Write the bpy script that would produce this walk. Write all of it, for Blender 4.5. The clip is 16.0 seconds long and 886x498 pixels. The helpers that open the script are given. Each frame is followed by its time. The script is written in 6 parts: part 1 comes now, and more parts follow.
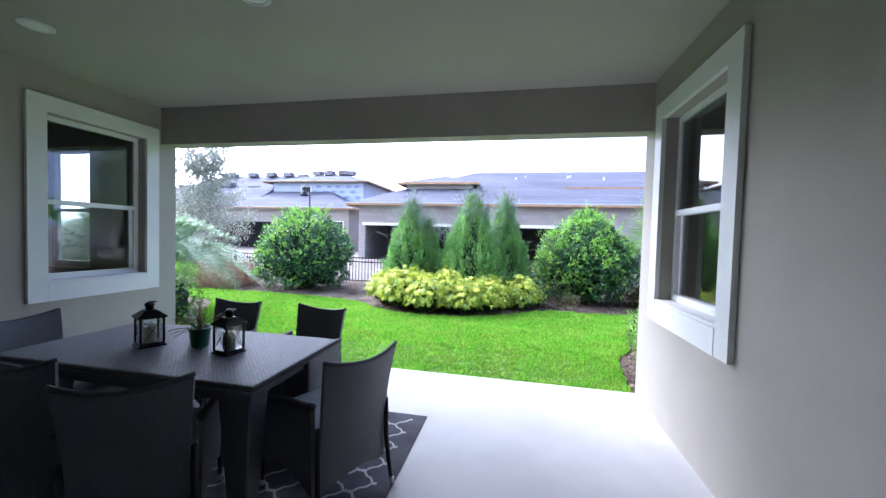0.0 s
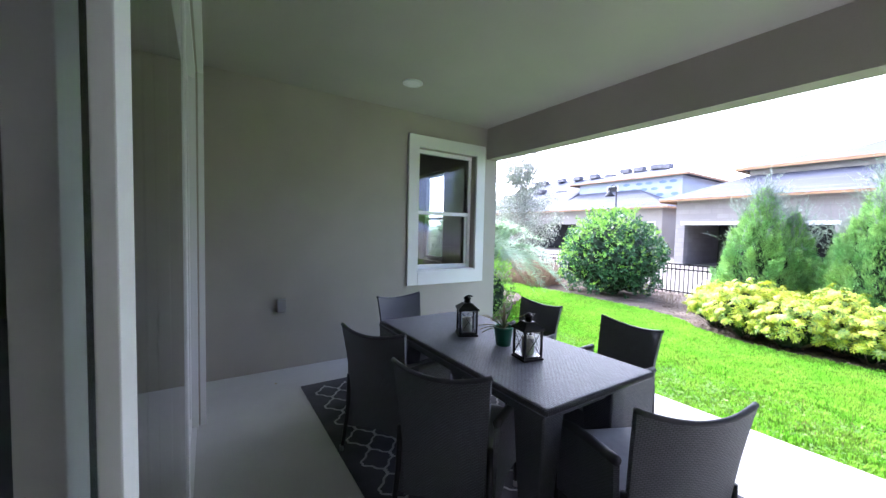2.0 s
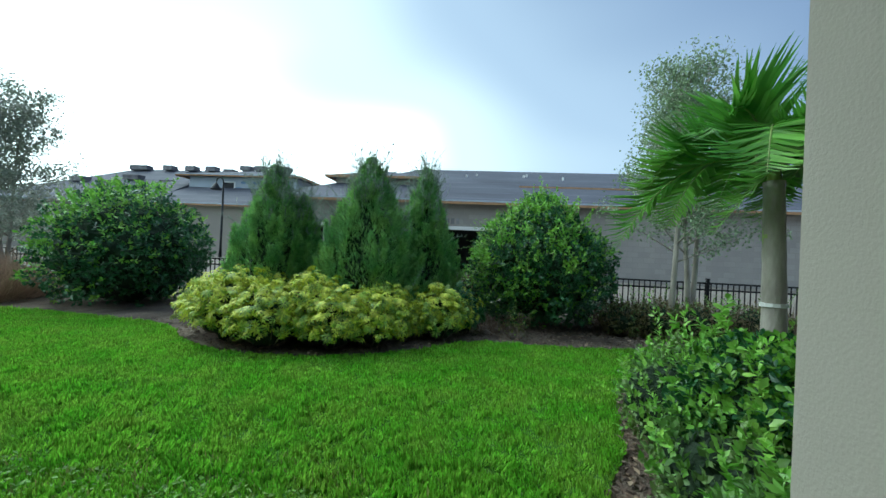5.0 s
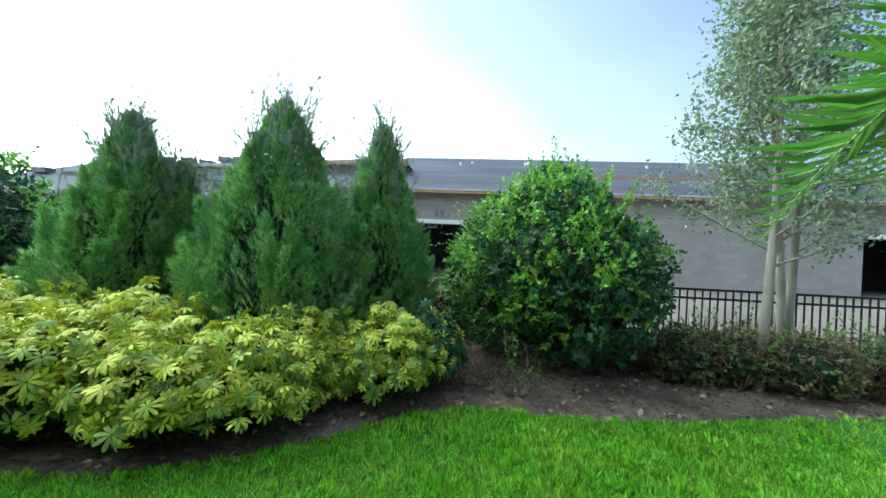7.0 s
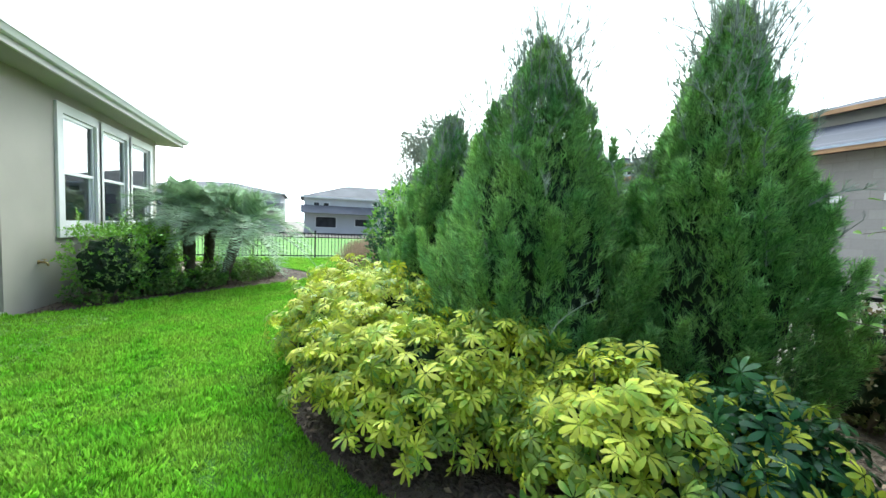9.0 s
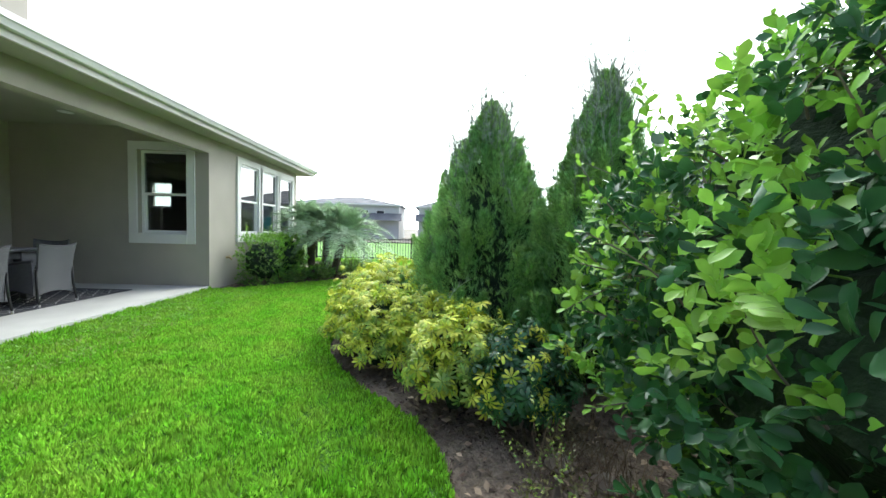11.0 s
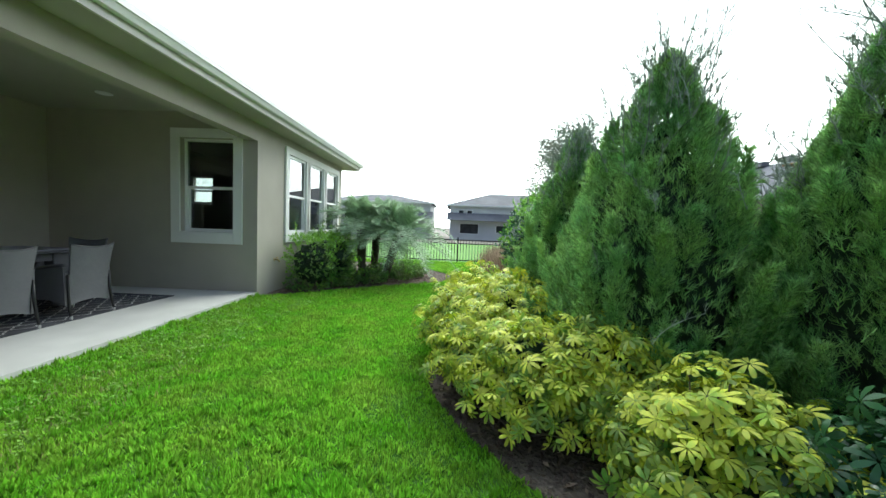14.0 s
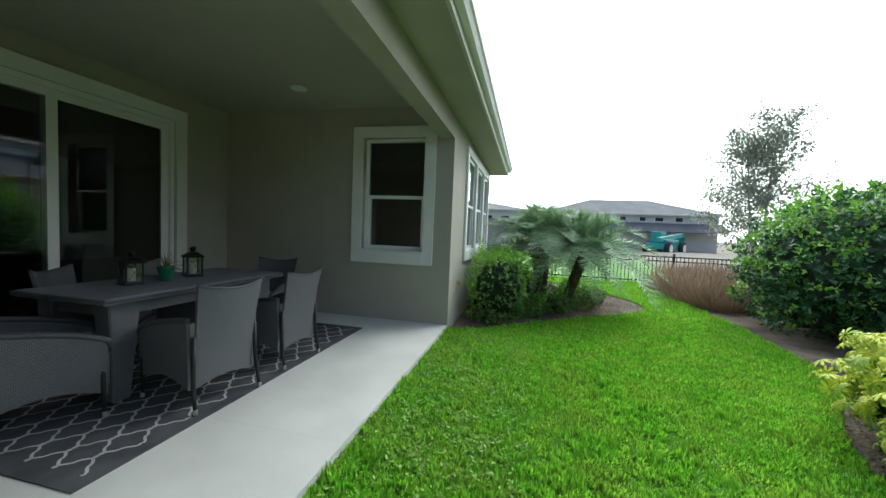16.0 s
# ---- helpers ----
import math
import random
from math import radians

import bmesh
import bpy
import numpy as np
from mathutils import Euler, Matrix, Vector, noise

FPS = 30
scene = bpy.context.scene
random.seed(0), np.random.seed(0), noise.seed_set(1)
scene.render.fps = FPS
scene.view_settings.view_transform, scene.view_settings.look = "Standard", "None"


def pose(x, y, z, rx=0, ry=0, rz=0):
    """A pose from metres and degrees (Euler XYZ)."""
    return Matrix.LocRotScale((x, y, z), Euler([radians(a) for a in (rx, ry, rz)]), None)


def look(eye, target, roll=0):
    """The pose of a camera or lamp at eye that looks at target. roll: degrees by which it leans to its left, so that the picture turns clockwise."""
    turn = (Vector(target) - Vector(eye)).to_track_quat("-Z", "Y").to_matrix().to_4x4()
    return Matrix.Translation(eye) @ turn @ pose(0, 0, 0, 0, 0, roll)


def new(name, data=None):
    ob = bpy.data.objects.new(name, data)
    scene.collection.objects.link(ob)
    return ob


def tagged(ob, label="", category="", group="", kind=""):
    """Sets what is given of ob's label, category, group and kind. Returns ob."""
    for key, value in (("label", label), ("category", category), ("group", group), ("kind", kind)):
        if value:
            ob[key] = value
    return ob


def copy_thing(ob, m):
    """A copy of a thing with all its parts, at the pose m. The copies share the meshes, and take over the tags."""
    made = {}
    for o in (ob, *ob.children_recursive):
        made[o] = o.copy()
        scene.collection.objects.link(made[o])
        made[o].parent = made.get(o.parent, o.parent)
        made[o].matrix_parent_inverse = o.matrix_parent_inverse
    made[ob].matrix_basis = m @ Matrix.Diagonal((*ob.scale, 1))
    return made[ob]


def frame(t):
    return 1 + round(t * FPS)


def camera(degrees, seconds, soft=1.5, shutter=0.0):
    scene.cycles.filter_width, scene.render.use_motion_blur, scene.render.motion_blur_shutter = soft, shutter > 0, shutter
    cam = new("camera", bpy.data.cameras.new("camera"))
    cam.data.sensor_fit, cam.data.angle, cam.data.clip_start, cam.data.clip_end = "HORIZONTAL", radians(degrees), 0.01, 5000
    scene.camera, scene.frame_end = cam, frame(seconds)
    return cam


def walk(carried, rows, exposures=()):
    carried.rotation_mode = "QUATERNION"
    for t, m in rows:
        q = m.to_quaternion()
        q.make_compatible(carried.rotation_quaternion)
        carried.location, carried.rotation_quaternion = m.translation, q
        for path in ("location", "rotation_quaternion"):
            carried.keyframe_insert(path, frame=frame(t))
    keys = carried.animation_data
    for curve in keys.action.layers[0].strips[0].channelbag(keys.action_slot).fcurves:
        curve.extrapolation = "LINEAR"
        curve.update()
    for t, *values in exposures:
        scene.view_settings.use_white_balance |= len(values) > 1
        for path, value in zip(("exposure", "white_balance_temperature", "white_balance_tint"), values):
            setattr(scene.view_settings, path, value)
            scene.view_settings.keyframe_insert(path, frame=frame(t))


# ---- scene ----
cam = camera(101.5, 16.0)
PATH = [
    (0, (0.709, 1.196, 1.447), (0.314, 3.156, 1.381), 1.6),
    (0.5, (0.533, 1.416, 1.388), (-0.3, 3.233, 1.31), 1.0),
    (1, (0.481, 1.426, 1.426), (-0.859, 2.908, 1.331), 1.6),
    (1.5, (0.445, 1.456, 1.454), (-1.202, 2.585, 1.348), 1.4),
    (2, (0.5, 1.505, 1.437), (-1.175, 2.594, 1.341), 1.3),
    (2.5, (0.598, 1.603, 1.414), (-0.911, 2.914, 1.339), 1.4),
    (3, (0.8, 1.858, 1.332), (-0.352, 3.492, 1.278), 1.2),
    (3.5, (0.914, 2.228, 1.299), (0.059, 4.035, 1.247), 1.5),
    (4, (1.085, 2.849, 1.284), (0.47, 4.751, 1.237), 1.2),
    (4.5, (1.152, 3.462, 1.262), (0.631, 5.393, 1.224), 1.9),
    (5, (1.357, 4.289, 1.115), (1.16, 6.279, 1.126), 2.6),
    (5.2, (1.408, 4.5, 1.11), (1.27, 6.495, 1.125), 2.5),
    (7.3, (1.633, 6.657, 1.154), (1.4, 8.644, 1.144), 2.6),
    (7.5, (1.712, 6.848, 1.163), (1.279, 8.8, 1.145), 2.4),
    (8, (1.881, 7.326, 1.172), (0.991, 9.116, 1.116), 3.2),
    (8.5, (1.836, 7.727, 1.131), (0.371, 9.086, 1.044), 3.2),
    (8.7, (1.844, 7.863, 1.123), (0.134, 8.893, 1.007), 2.7),
    (10.8, (3.295, 8.858, 1.194), (1.3, 8.942, 1.079), 1.7),
    (11, (3.39, 8.982, 1.174), (1.394, 9.057, 1.067), 1.7),
    (11.5, (3.534, 9.19, 1.188), (1.543, 9.348, 1.092), 1.9),
    (12, (3.635, 9.248, 1.213), (1.689, 9.703, 1.129), 2.5),
    (12.5, (3.486, 9.027, 1.227), (1.532, 9.442, 1.128), 2.7),
    (13, (3.176, 8.717, 1.181), (1.205, 9.044, 1.081), 2.8),
    (13.5, (2.746, 8.372, 1.171), (0.762, 8.597, 1.066), 2.3),
    (14, (2.362, 8.103, 1.18), (0.367, 8.05, 1.059), 2.2),
    (14.5, (2.0, 7.70, 1.14), (0.006, 7.577, 1.043), 2.6),
    (15, (1.655, 7.115, 1.11), (-0.313, 6.772, 1.02), 2.4),
    (15.5, (1.470, 6.486, 1.161), (-0.487, 6.080, 1.071), 2.4),
    (16, (1.205, 5.902, 1.245), (-0.741, 5.451, 1.143), 2.35),
]
EXPOSURE = [(0.0, 1.5, 5400, 21), (0.5, 1.4, 5500, 19), (1.5, 2.2, 5650, 22), (2.5, 2.05, 5650, 20), (3.5, 0.93, 5750, 9), (4.2, -0.05, 5700, -3), (5.2, -0.27, 5600, -11), (7.3, 0.45, 5800, -6), (8.7, 0.75, 6050, -3), (11.0, 0.8, 6350, 3), (12.0, 0.93, 6350, 4), (12.5, 1.08, 6400, 3), (13.0, 0.9, 6400, 2), (13.5, 0.55, 6350, -1), (14.5, 0.32, 6300, -2), (15.0, 0.22, 6300, -2), (16.0, 0.24, 6250, -1)]
walk(cam, [(t, look(eye, target, roll)) for t, eye, target, roll in PATH], EXPOSURE)

# ---- sky, sun ----
world = bpy.data.worlds.new("overcast_sky")
scene.world = world
world.use_nodes = True
wn, wl = world.node_tree.nodes, world.node_tree.links
wn.clear()
w_out = wn.new("ShaderNodeOutputWorld")
w_bg = wn.new("ShaderNodeBackground")
w_sky = wn.new("ShaderNodeTexSky")
w_sky.sky_type = "NISHITA"
w_sky.sun_disc = False
w_sky.sun_elevation, w_sky.sun_rotation = radians(46), radians(-53)
w_geo = wn.new("ShaderNodeTexCoord")
w_noise = wn.new("ShaderNodeTexNoise")
w_noise.inputs["Scale"].default_value, w_noise.inputs["Detail"].default_value = 0.9, 1.5
w_map = wn.new("ShaderNodeMapping")
w_map.inputs["Scale"].default_value = (1, 1, 2.2)
w_dot = wn.new("ShaderNodeVectorMath")
w_dot.operation = "DOT_PRODUCT"
w_dot.inputs[1].default_value = (-0.92, 0.04, 0.14)
w_add = wn.new("ShaderNodeMath")
w_add.operation = "MULTIPLY_ADD"
w_add.inputs[1].default_value = 0.68
w_ramp = wn.new("ShaderNodeValToRGB")
w_ramp.color_ramp.elements[0].position, w_ramp.color_ramp.elements[0].color = 0.22, (3.2, 3.9, 6.0, 1)
w_ramp.color_ramp.elements[1].position, w_ramp.color_ramp.elements[1].color = 1.0, (34, 34.6, 35.5, 1)
w_mid = w_ramp.color_ramp.elements.new(0.52)
w_mid.color = (6.4, 7.2, 9.1, 1)
w_high = w_ramp.color_ramp.elements.new(0.76)
w_high.color = (11.0, 11.6, 12.5, 1)
w_ramp.color_ramp.interpolation = "EASE"
w_mix = wn.new("ShaderNodeMix")
w_mix.data_type = "RGBA"
w_mix.inputs["Factor"].default_value = 0.88
wl.new(w_geo.outputs["Generated"], w_map.inputs["Vector"])
wl.new(w_map.outputs["Vector"], w_noise.inputs["Vector"])
wl.new(w_geo.outputs["Generated"], w_dot.inputs[0])
wl.new(w_dot.outputs["Value"], w_add.inputs[0])
wl.new(w_noise.outputs["Fac"], w_add.inputs[2])
wl.new(w_add.outputs["Value"], w_ramp.inputs["Fac"])
wl.new(w_sky.outputs["Color"], w_mix.inputs["A"])
wl.new(w_ramp.outputs["Color"], w_mix.inputs["B"])
wl.new(w_mix.outputs["Result"], w_bg.inputs["Color"])
w_bg.inputs["Strength"].default_value = 0.12
wl.new(w_bg.outputs["Background"], w_out.inputs["Surface"])

sun = new("sun", bpy.data.lights.new("sun", "SUN"))
sun.data.energy, sun.data.angle, sun.data.color = 2.0, radians(30), (1.0, 0.97, 0.92)
sun.matrix_world = look((-17, 13, 22), (0, 0, 0))


# ---- materials ----
def material(name, colour, rough=0.7, metal=0.0, colour2=None, scale=8.0, fine=80.0, bump=0.15, bump_dist=0.01,
             spread=0.12, translucent=0.0, per_piece=0.0, island=0.0, spec=0.5, stretch=(1, 1, 1), contrast=(0.35, 0.65)):
    """A surface with variation at two scales, relief, and a change of tone from piece to piece."""
    m = bpy.data.materials.new(name)
    m.use_nodes = True
    n, l = m.node_tree.nodes, m.node_tree.links
    b = n["Principled BSDF"]
    b.inputs["Roughness"].default_value, b.inputs["Metallic"].default_value = rough, metal
    b.inputs["Specular IOR Level"].default_value = spec
    co = n.new("ShaderNodeTexCoord")
    mp = n.new("ShaderNodeMapping")
    mp.inputs["Scale"].default_value = stretch
    l.new(co.outputs["Object"], mp.inputs["Vector"])
    big, small = n.new("ShaderNodeTexNoise"), n.new("ShaderNodeTexNoise")
    for tex, s in ((big, scale), (small, fine)):
        tex.inputs["Scale"].default_value, tex.inputs["Detail"].default_value = s, 4
        l.new(mp.outputs["Vector"], tex.inputs["Vector"])
    ramp = n.new("ShaderNodeValToRGB")
    c2 = colour2 or tuple(c * (1 - spread * 2) for c in colour)
    ramp.color_ramp.elements[0].position, ramp.color_ramp.elements[1].position = contrast
    ramp.color_ramp.elements[0].color, ramp.color_ramp.elements[1].color = (*c2, 1), (*colour, 1)
    l.new(big.outputs["Fac"], ramp.inputs["Fac"])
    hsv = n.new("ShaderNodeHueSaturation")
    l.new(ramp.outputs["Color"], hsv.inputs["Color"])
    rng = n.new("ShaderNodeMapRange")
    rng.inputs["To Min"].default_value, rng.inputs["To Max"].default_value = 1 - spread, 1 + spread
    l.new(small.outputs["Fac"], rng.inputs["Value"])
    value = rng.outputs["Result"]
    for amount, node, out in ((per_piece, "ShaderNodeObjectInfo", "Random"), (island, "ShaderNodeNewGeometry", "Random Per Island")):
        if amount:
            src, r2, mul = n.new(node), n.new("ShaderNodeMapRange"), n.new("ShaderNodeMath")
            r2.inputs["To Min"].default_value, r2.inputs["To Max"].default_value = 1 - amount, 1 + amount
            mul.operation = "MULTIPLY"
            l.new(src.outputs[out], r2.inputs["Value"])
            l.new(value, mul.inputs[0])
            l.new(r2.outputs["Result"], mul.inputs[1])
            value = mul.outputs["Value"]
    l.new(value, hsv.inputs["Value"])
    l.new(hsv.outputs["Color"], b.inputs["Base Color"])
    if bump:
        bp = n.new("ShaderNodeBump")
        bp.inputs["Strength"].default_value, bp.inputs["Distance"].default_value = bump, bump_dist
        l.new(small.outputs["Fac"], bp.inputs["Height"])
        l.new(bp.outputs["Normal"], b.inputs["Normal"])
    if translucent:
        tr, mx = n.new("ShaderNodeBsdfTranslucent"), n.new("ShaderNodeMixShader")
        mx.inputs["Fac"].default_value = translucent
        l.new(hsv.outputs["Color"], tr.inputs["Color"])
        l.new(b.outputs["BSDF"], mx.inputs[1])
        l.new(tr.outputs["BSDF"], mx.inputs[2])
        l.new(mx.outputs["Shader"], n["Material Output"].inputs["Surface"])
    return m


STUCCO = material("stucco", (0.445, 0.41, 0.35), 0.92, scale=1.3, fine=160, bump=0.35, bump_dist=0.003, spread=0.05, spec=0.25)
CEIL = material("ceiling_paint", (0.44, 0.42, 0.36), 0.9, scale=1.1, fine=190, bump=0.35, bump_dist=0.003, spread=0.04, spec=0.2)
TRIM = material("white_trim", (0.80, 0.79, 0.76), 0.6, scale=2, fine=140, bump=0.15, bump_dist=0.002, spread=0.03)
VINYL = material("white_vinyl", (0.82, 0.82, 0.80), 0.35, scale=3, fine=60, bump=0.02, spread=0.02)
CONCRETE = material("concrete", (0.61, 0.60, 0.575), 0.85, colour2=(0.54, 0.53, 0.51), scale=1.8, fine=110, bump=0.35, bump_dist=0.004, spread=0.06, spec=0.3)
SOIL = material("mulch_soil", (0.10, 0.072, 0.055), 0.95, colour2=(0.26, 0.20, 0.15), scale=1.9, fine=38, bump=1.0, bump_dist=0.04, spread=0.45)
MULCH = material("mulch_chips", (0.06, 0.038, 0.03), 0.9, colour2=(0.15, 0.10, 0.07), scale=9, fine=60, spread=0.2, island=0.6)
TURF = material("turf", (0.08, 0.21, 0.016), 0.9, colour2=(0.10, 0.22, 0.022), scale=1.0, fine=60, bump=1.0, bump_dist=0.03, spread=0.3)
GRASS = material("grass_blades", (0.235, 0.545, 0.04), 0.55, colour2=(0.325, 0.545, 0.065), scale=2.6, fine=30, bump=0, spread=0.15, translucent=0.45, island=0.5, spec=0.3)
SAND = material("site_sand", (0.27, 0.235, 0.195), 0.95, colour2=(0.20, 0.175, 0.145), scale=0.6, fine=12, bump=0.6, bump_dist=0.03, spread=0.15)
FAR_GRASS = material("far_grass", (0.11, 0.27, 0.03), 0.9, colour2=(0.14, 0.29, 0.05), scale=0.4, fine=14, bump=0.6, bump_dist=0.03, spread=0.2)
ROOM = material("room_paint", (0.30, 0.29, 0.27), 0.8, scale=2, fine=90, bump=0.1, spread=0.05)
BLACK = material("black_metal", (0.012, 0.012, 0.013), 0.45, metal=0.4, scale=12, fine=120, bump=0.08, bump_dist=0.002, spread=0.15, per_piece=0.2)
FASCIA = material("fascia_paint", (0.62, 0.60, 0.55), 0.55, scale=2, fine=90, bump=0.1, bump_dist=0.002, spread=0.04)
SHINGLE = material("shingles", (0.17, 0.165, 0.17), 0.9, colour2=(0.12, 0.118, 0.125), scale=3, fine=60, bump=0.7, bump_dist=0.01, spread=0.2, per_piece=0.12, island=0.15)


def glass(name, tint=(0.9, 0.95, 0.93), rough=0.0, ior=1.5):
    m = bpy.data.materials.new(name)
    m.use_nodes = True
    b = m.node_tree.nodes["Principled BSDF"]
    b.inputs["Base Color"].default_value = (*tint, 1)
    b.inputs["Roughness"].default_value, b.inputs["IOR"].default_value = rough, ior
    b.inputs["Transmission Weight"].default_value = 1.0
    return m


GLASS = glass("window_glass", (0.55, 0.6, 0.58), ior=1.7)
LANTERN_GLASS = glass("lantern_glass", (0.95, 0.97, 0.96))


# ---- building blocks ----
def link_mesh(name, bm, mat, parent=None, label="", smooth=False):
    me = bpy.data.meshes.new(name)
    bmesh.ops.recalc_face_normals(bm, faces=bm.faces)
    bm.to_mesh(me)
    bm.free()
    if smooth:
        for p in me.polygons:
            p.use_smooth = True
    me.materials.append(mat)
    ob = new(name, me)
    if parent:
        ob.parent = parent
    if label:
        ob["label"] = label
    return ob


def part(name, bm, mat, parent, label="", smooth=False):
    return link_mesh(name, bm, mat, parent, label, smooth)


def thing(name, label, category, at=None, group="", kind=""):
    e = new(name)
    e.empty_display_size = 0.1
    if at is not None:
        e.matrix_world = at
    return tagged(e, label, category, group, kind)


def box(bm, x0, x1, y0, y1, z0, z1, bevel=0.0, m=None):
    made = bmesh.ops.create_cube(bm, size=1)["verts"]
    bmesh.ops.transform(bm, matrix=Matrix.LocRotScale(((x0 + x1) / 2, (y0 + y1) / 2, (z0 + z1) / 2), None, (abs(x1 - x0), abs(y1 - y0), abs(z1 - z0))), verts=made)
    if bevel:
        edges = list({e for v in made for e in v.link_edges})
        made = bmesh.ops.bevel(bm, geom=edges, offset=bevel, segments=2, affect="EDGES", profile=0.6)["verts"]
    if m is not None:
        bmesh.ops.transform(bm, matrix=m, verts=list({v for v in made}))
    return bm


def boxes(*specs, bevel=0.0):
    bm = bmesh.new()
    for s in specs:
        box(bm, *s, bevel=bevel)
    return bm


def tube(bm, points, radii, sides=10, cap=True):
    """A round tube through points."""
    rings = []
    for i, p in enumerate(points):
        a, b = Vector(points[max(i - 1, 0)]), Vector(points[min(i + 1, len(points) - 1)])
        d = (b - a).normalized()
        q = d.to_track_quat("Z", "Y")
        r = radii[i] if hasattr(radii, "__len__") else radii
        rings.append([bm.verts.new(Vector(p) + q @ Vector((r * math.cos(2 * math.pi * k / sides), r * math.sin(2 * math.pi * k / sides), 0))) for k in range(sides)])
    for r0, r1 in zip(rings, rings[1:]):
        for k in range(sides):
            bm.faces.new((r0[k], r0[(k + 1) % sides], r1[(k + 1) % sides], r1[k]))
    if cap:
        bm.faces.new(rings[0][::-1])
        bm.faces.new(rings[-1])
    return bm


def lathe(bm, profile, sides=20, centre=(0, 0, 0)):
    rings = []
    for r, z in profile:
        rings.append([bm.verts.new((centre[0] + r * math.cos(2 * math.pi * k / sides), centre[1] + r * math.sin(2 * math.pi * k / sides), centre[2] + z)) for k in range(sides)])
    for r0, r1 in zip(rings, rings[1:]):
        for k in range(sides):
            bm.faces.new((r0[k], r0[(k + 1) % sides], r1[(k + 1) % sides], r1[k]))
    bm.faces.new(rings[0][::-1])
    bm.faces.new(rings[-1])
    return bm


def sheet(bm, outline, z0, z1):
    """An upright prism on an outline in plan."""
    lo = [bm.verts.new((x, y, z0)) for x, y in outline]
    hi = [bm.verts.new((x, y, z1)) for x, y in outline]
    bm.faces.new(lo[::-1])
    bm.faces.new(hi)
    for i in range(len(outline)):
        j = (i + 1) % len(outline)
        bm.faces.new((lo[i], lo[j], hi[j], hi[i]))
    return bm


def tri_mesh(name, verts, tris, mat, parent=None, kind="", smooth=False, label=""):
    """A mesh from numpy arrays of corners and triangles."""
    me = bpy.data.meshes.new(name)
    verts, tris = np.asarray(verts, np.float32), np.asarray(tris, np.int32)
    me.vertices.add(len(verts))
    me.vertices.foreach_set("co", verts.ravel())
    me.loops.add(tris.size)
    me.loops.foreach_set("vertex_index", tris.ravel())
    me.polygons.add(len(tris))
    me.polygons.foreach_set("loop_start", np.arange(0, tris.size, 3, dtype=np.int32))
    me.polygons.foreach_set("loop_total", np.full(len(tris), 3, np.int32))
    if smooth:
        me.polygons.foreach_set("use_smooth", np.ones(len(tris), bool))
    me.update(calc_edges=True)
    me.materials.append(mat)
    ob = new(name, me)
    if parent:
        ob.parent = parent
    if label:
        ob["label"] = label
    if kind:
        ob["kind"] = kind
    return ob


def scatter(tv, tf, pos, axis, normal, size):
    """Copies of a small template (its length along y, its face along z) at pos, pointing along axis."""
    tv, tf = np.asarray(tv, float), np.asarray(tf, int)
    ax = axis / (np.linalg.norm(axis, axis=1, keepdims=True) + 1e-9)
    xx = np.cross(ax, normal)
    xx /= np.linalg.norm(xx, axis=1, keepdims=True) + 1e-9
    zz = np.cross(xx, ax)
    s = np.asarray(size, float).reshape(-1, 1, 1)
    v = pos[:, None, :] + s * (tv[None, :, 0:1] * xx[:, None] + tv[None, :, 1:2] * ax[:, None] + tv[None, :, 2:3] * zz[:, None])
    f = tf[None] + (np.arange(len(pos)) * len(tv))[:, None, None]
    return v.reshape(-1, 3), f.reshape(-1, 3)


def join(*meshes):
    vs, fs, k = [], [], 0
    for v, f in meshes:
        vs.append(v)
        fs.append(np.asarray(f) + k)
        k += len(v)
    return np.concatenate(vs), np.concatenate(fs)


def wall(name, axis, at, thick, a0, a1, z0, z1, holes=(), mat=None, label=""):
    """A wall along x or y whose outer face lies at `at`, with real openings (a0, a1, z0, z1)."""
    bm = bmesh.new()
    cuts = sorted({a0, a1, *(h[0] for h in holes), *(h[1] for h in holes)})
    for c0, c1 in zip(cuts, cuts[1:]):
        spans, lo = [], z0
        for h in sorted((h for h in holes if h[0] <= c0 and h[1] >= c1), key=lambda h: h[2]):
            spans.append((lo, h[2]))
            lo = h[3]
        spans.append((lo, z1))
        for s0, s1 in spans:
            if s1 - s0 > 1e-4:
                lo_t, hi_t = min(at, at + thick), max(at, at + thick)
                if axis == "x":
                    box(bm, c0, c1, lo_t, hi_t, s0, s1)
                else:
                    box(bm, lo_t, hi_t, c0, c1, s0, s1)
    bmesh.ops.remove_doubles(bm, verts=bm.verts, dist=1e-5)
    bm.verts.index_update()
    seen = {}
    for f in bm.faces:
        seen.setdefault(frozenset(v.index for v in f.verts), []).append(f)
    twice = [f for fs in seen.values() if len(fs) > 1 for f in fs]
    bmesh.ops.delete(bm, geom=twice, context="FACES_ONLY")
    ob = link_mesh(name, bm, mat or STUCCO)
    return tagged(ob, label, "wall", kind="structure")

# ---- the house ----
XW, XE, YB, YF = -3.42, 1.875, 1.45, 4.93      # patio: west wall, east wall, back wall, open front
CEIL_Z, BEAM_Z, SOFFIT_Z = 2.86, 2.44, 2.71
LAWN_Z = -0.07
LW = (3.665, 4.55, 0.93, 2.46)                # window openings: along the wall, and in height
RW = (3.53, 4.46, 0.965, 2.46)
GW = (0.77, 1.42, 1.55, 2.33)
TRI = [(-5.30, -4.48), (-6.32, -5.50), (-7.34, -6.52)]
DOOR = (-2.58, 1.46, 0.0, 2.50)

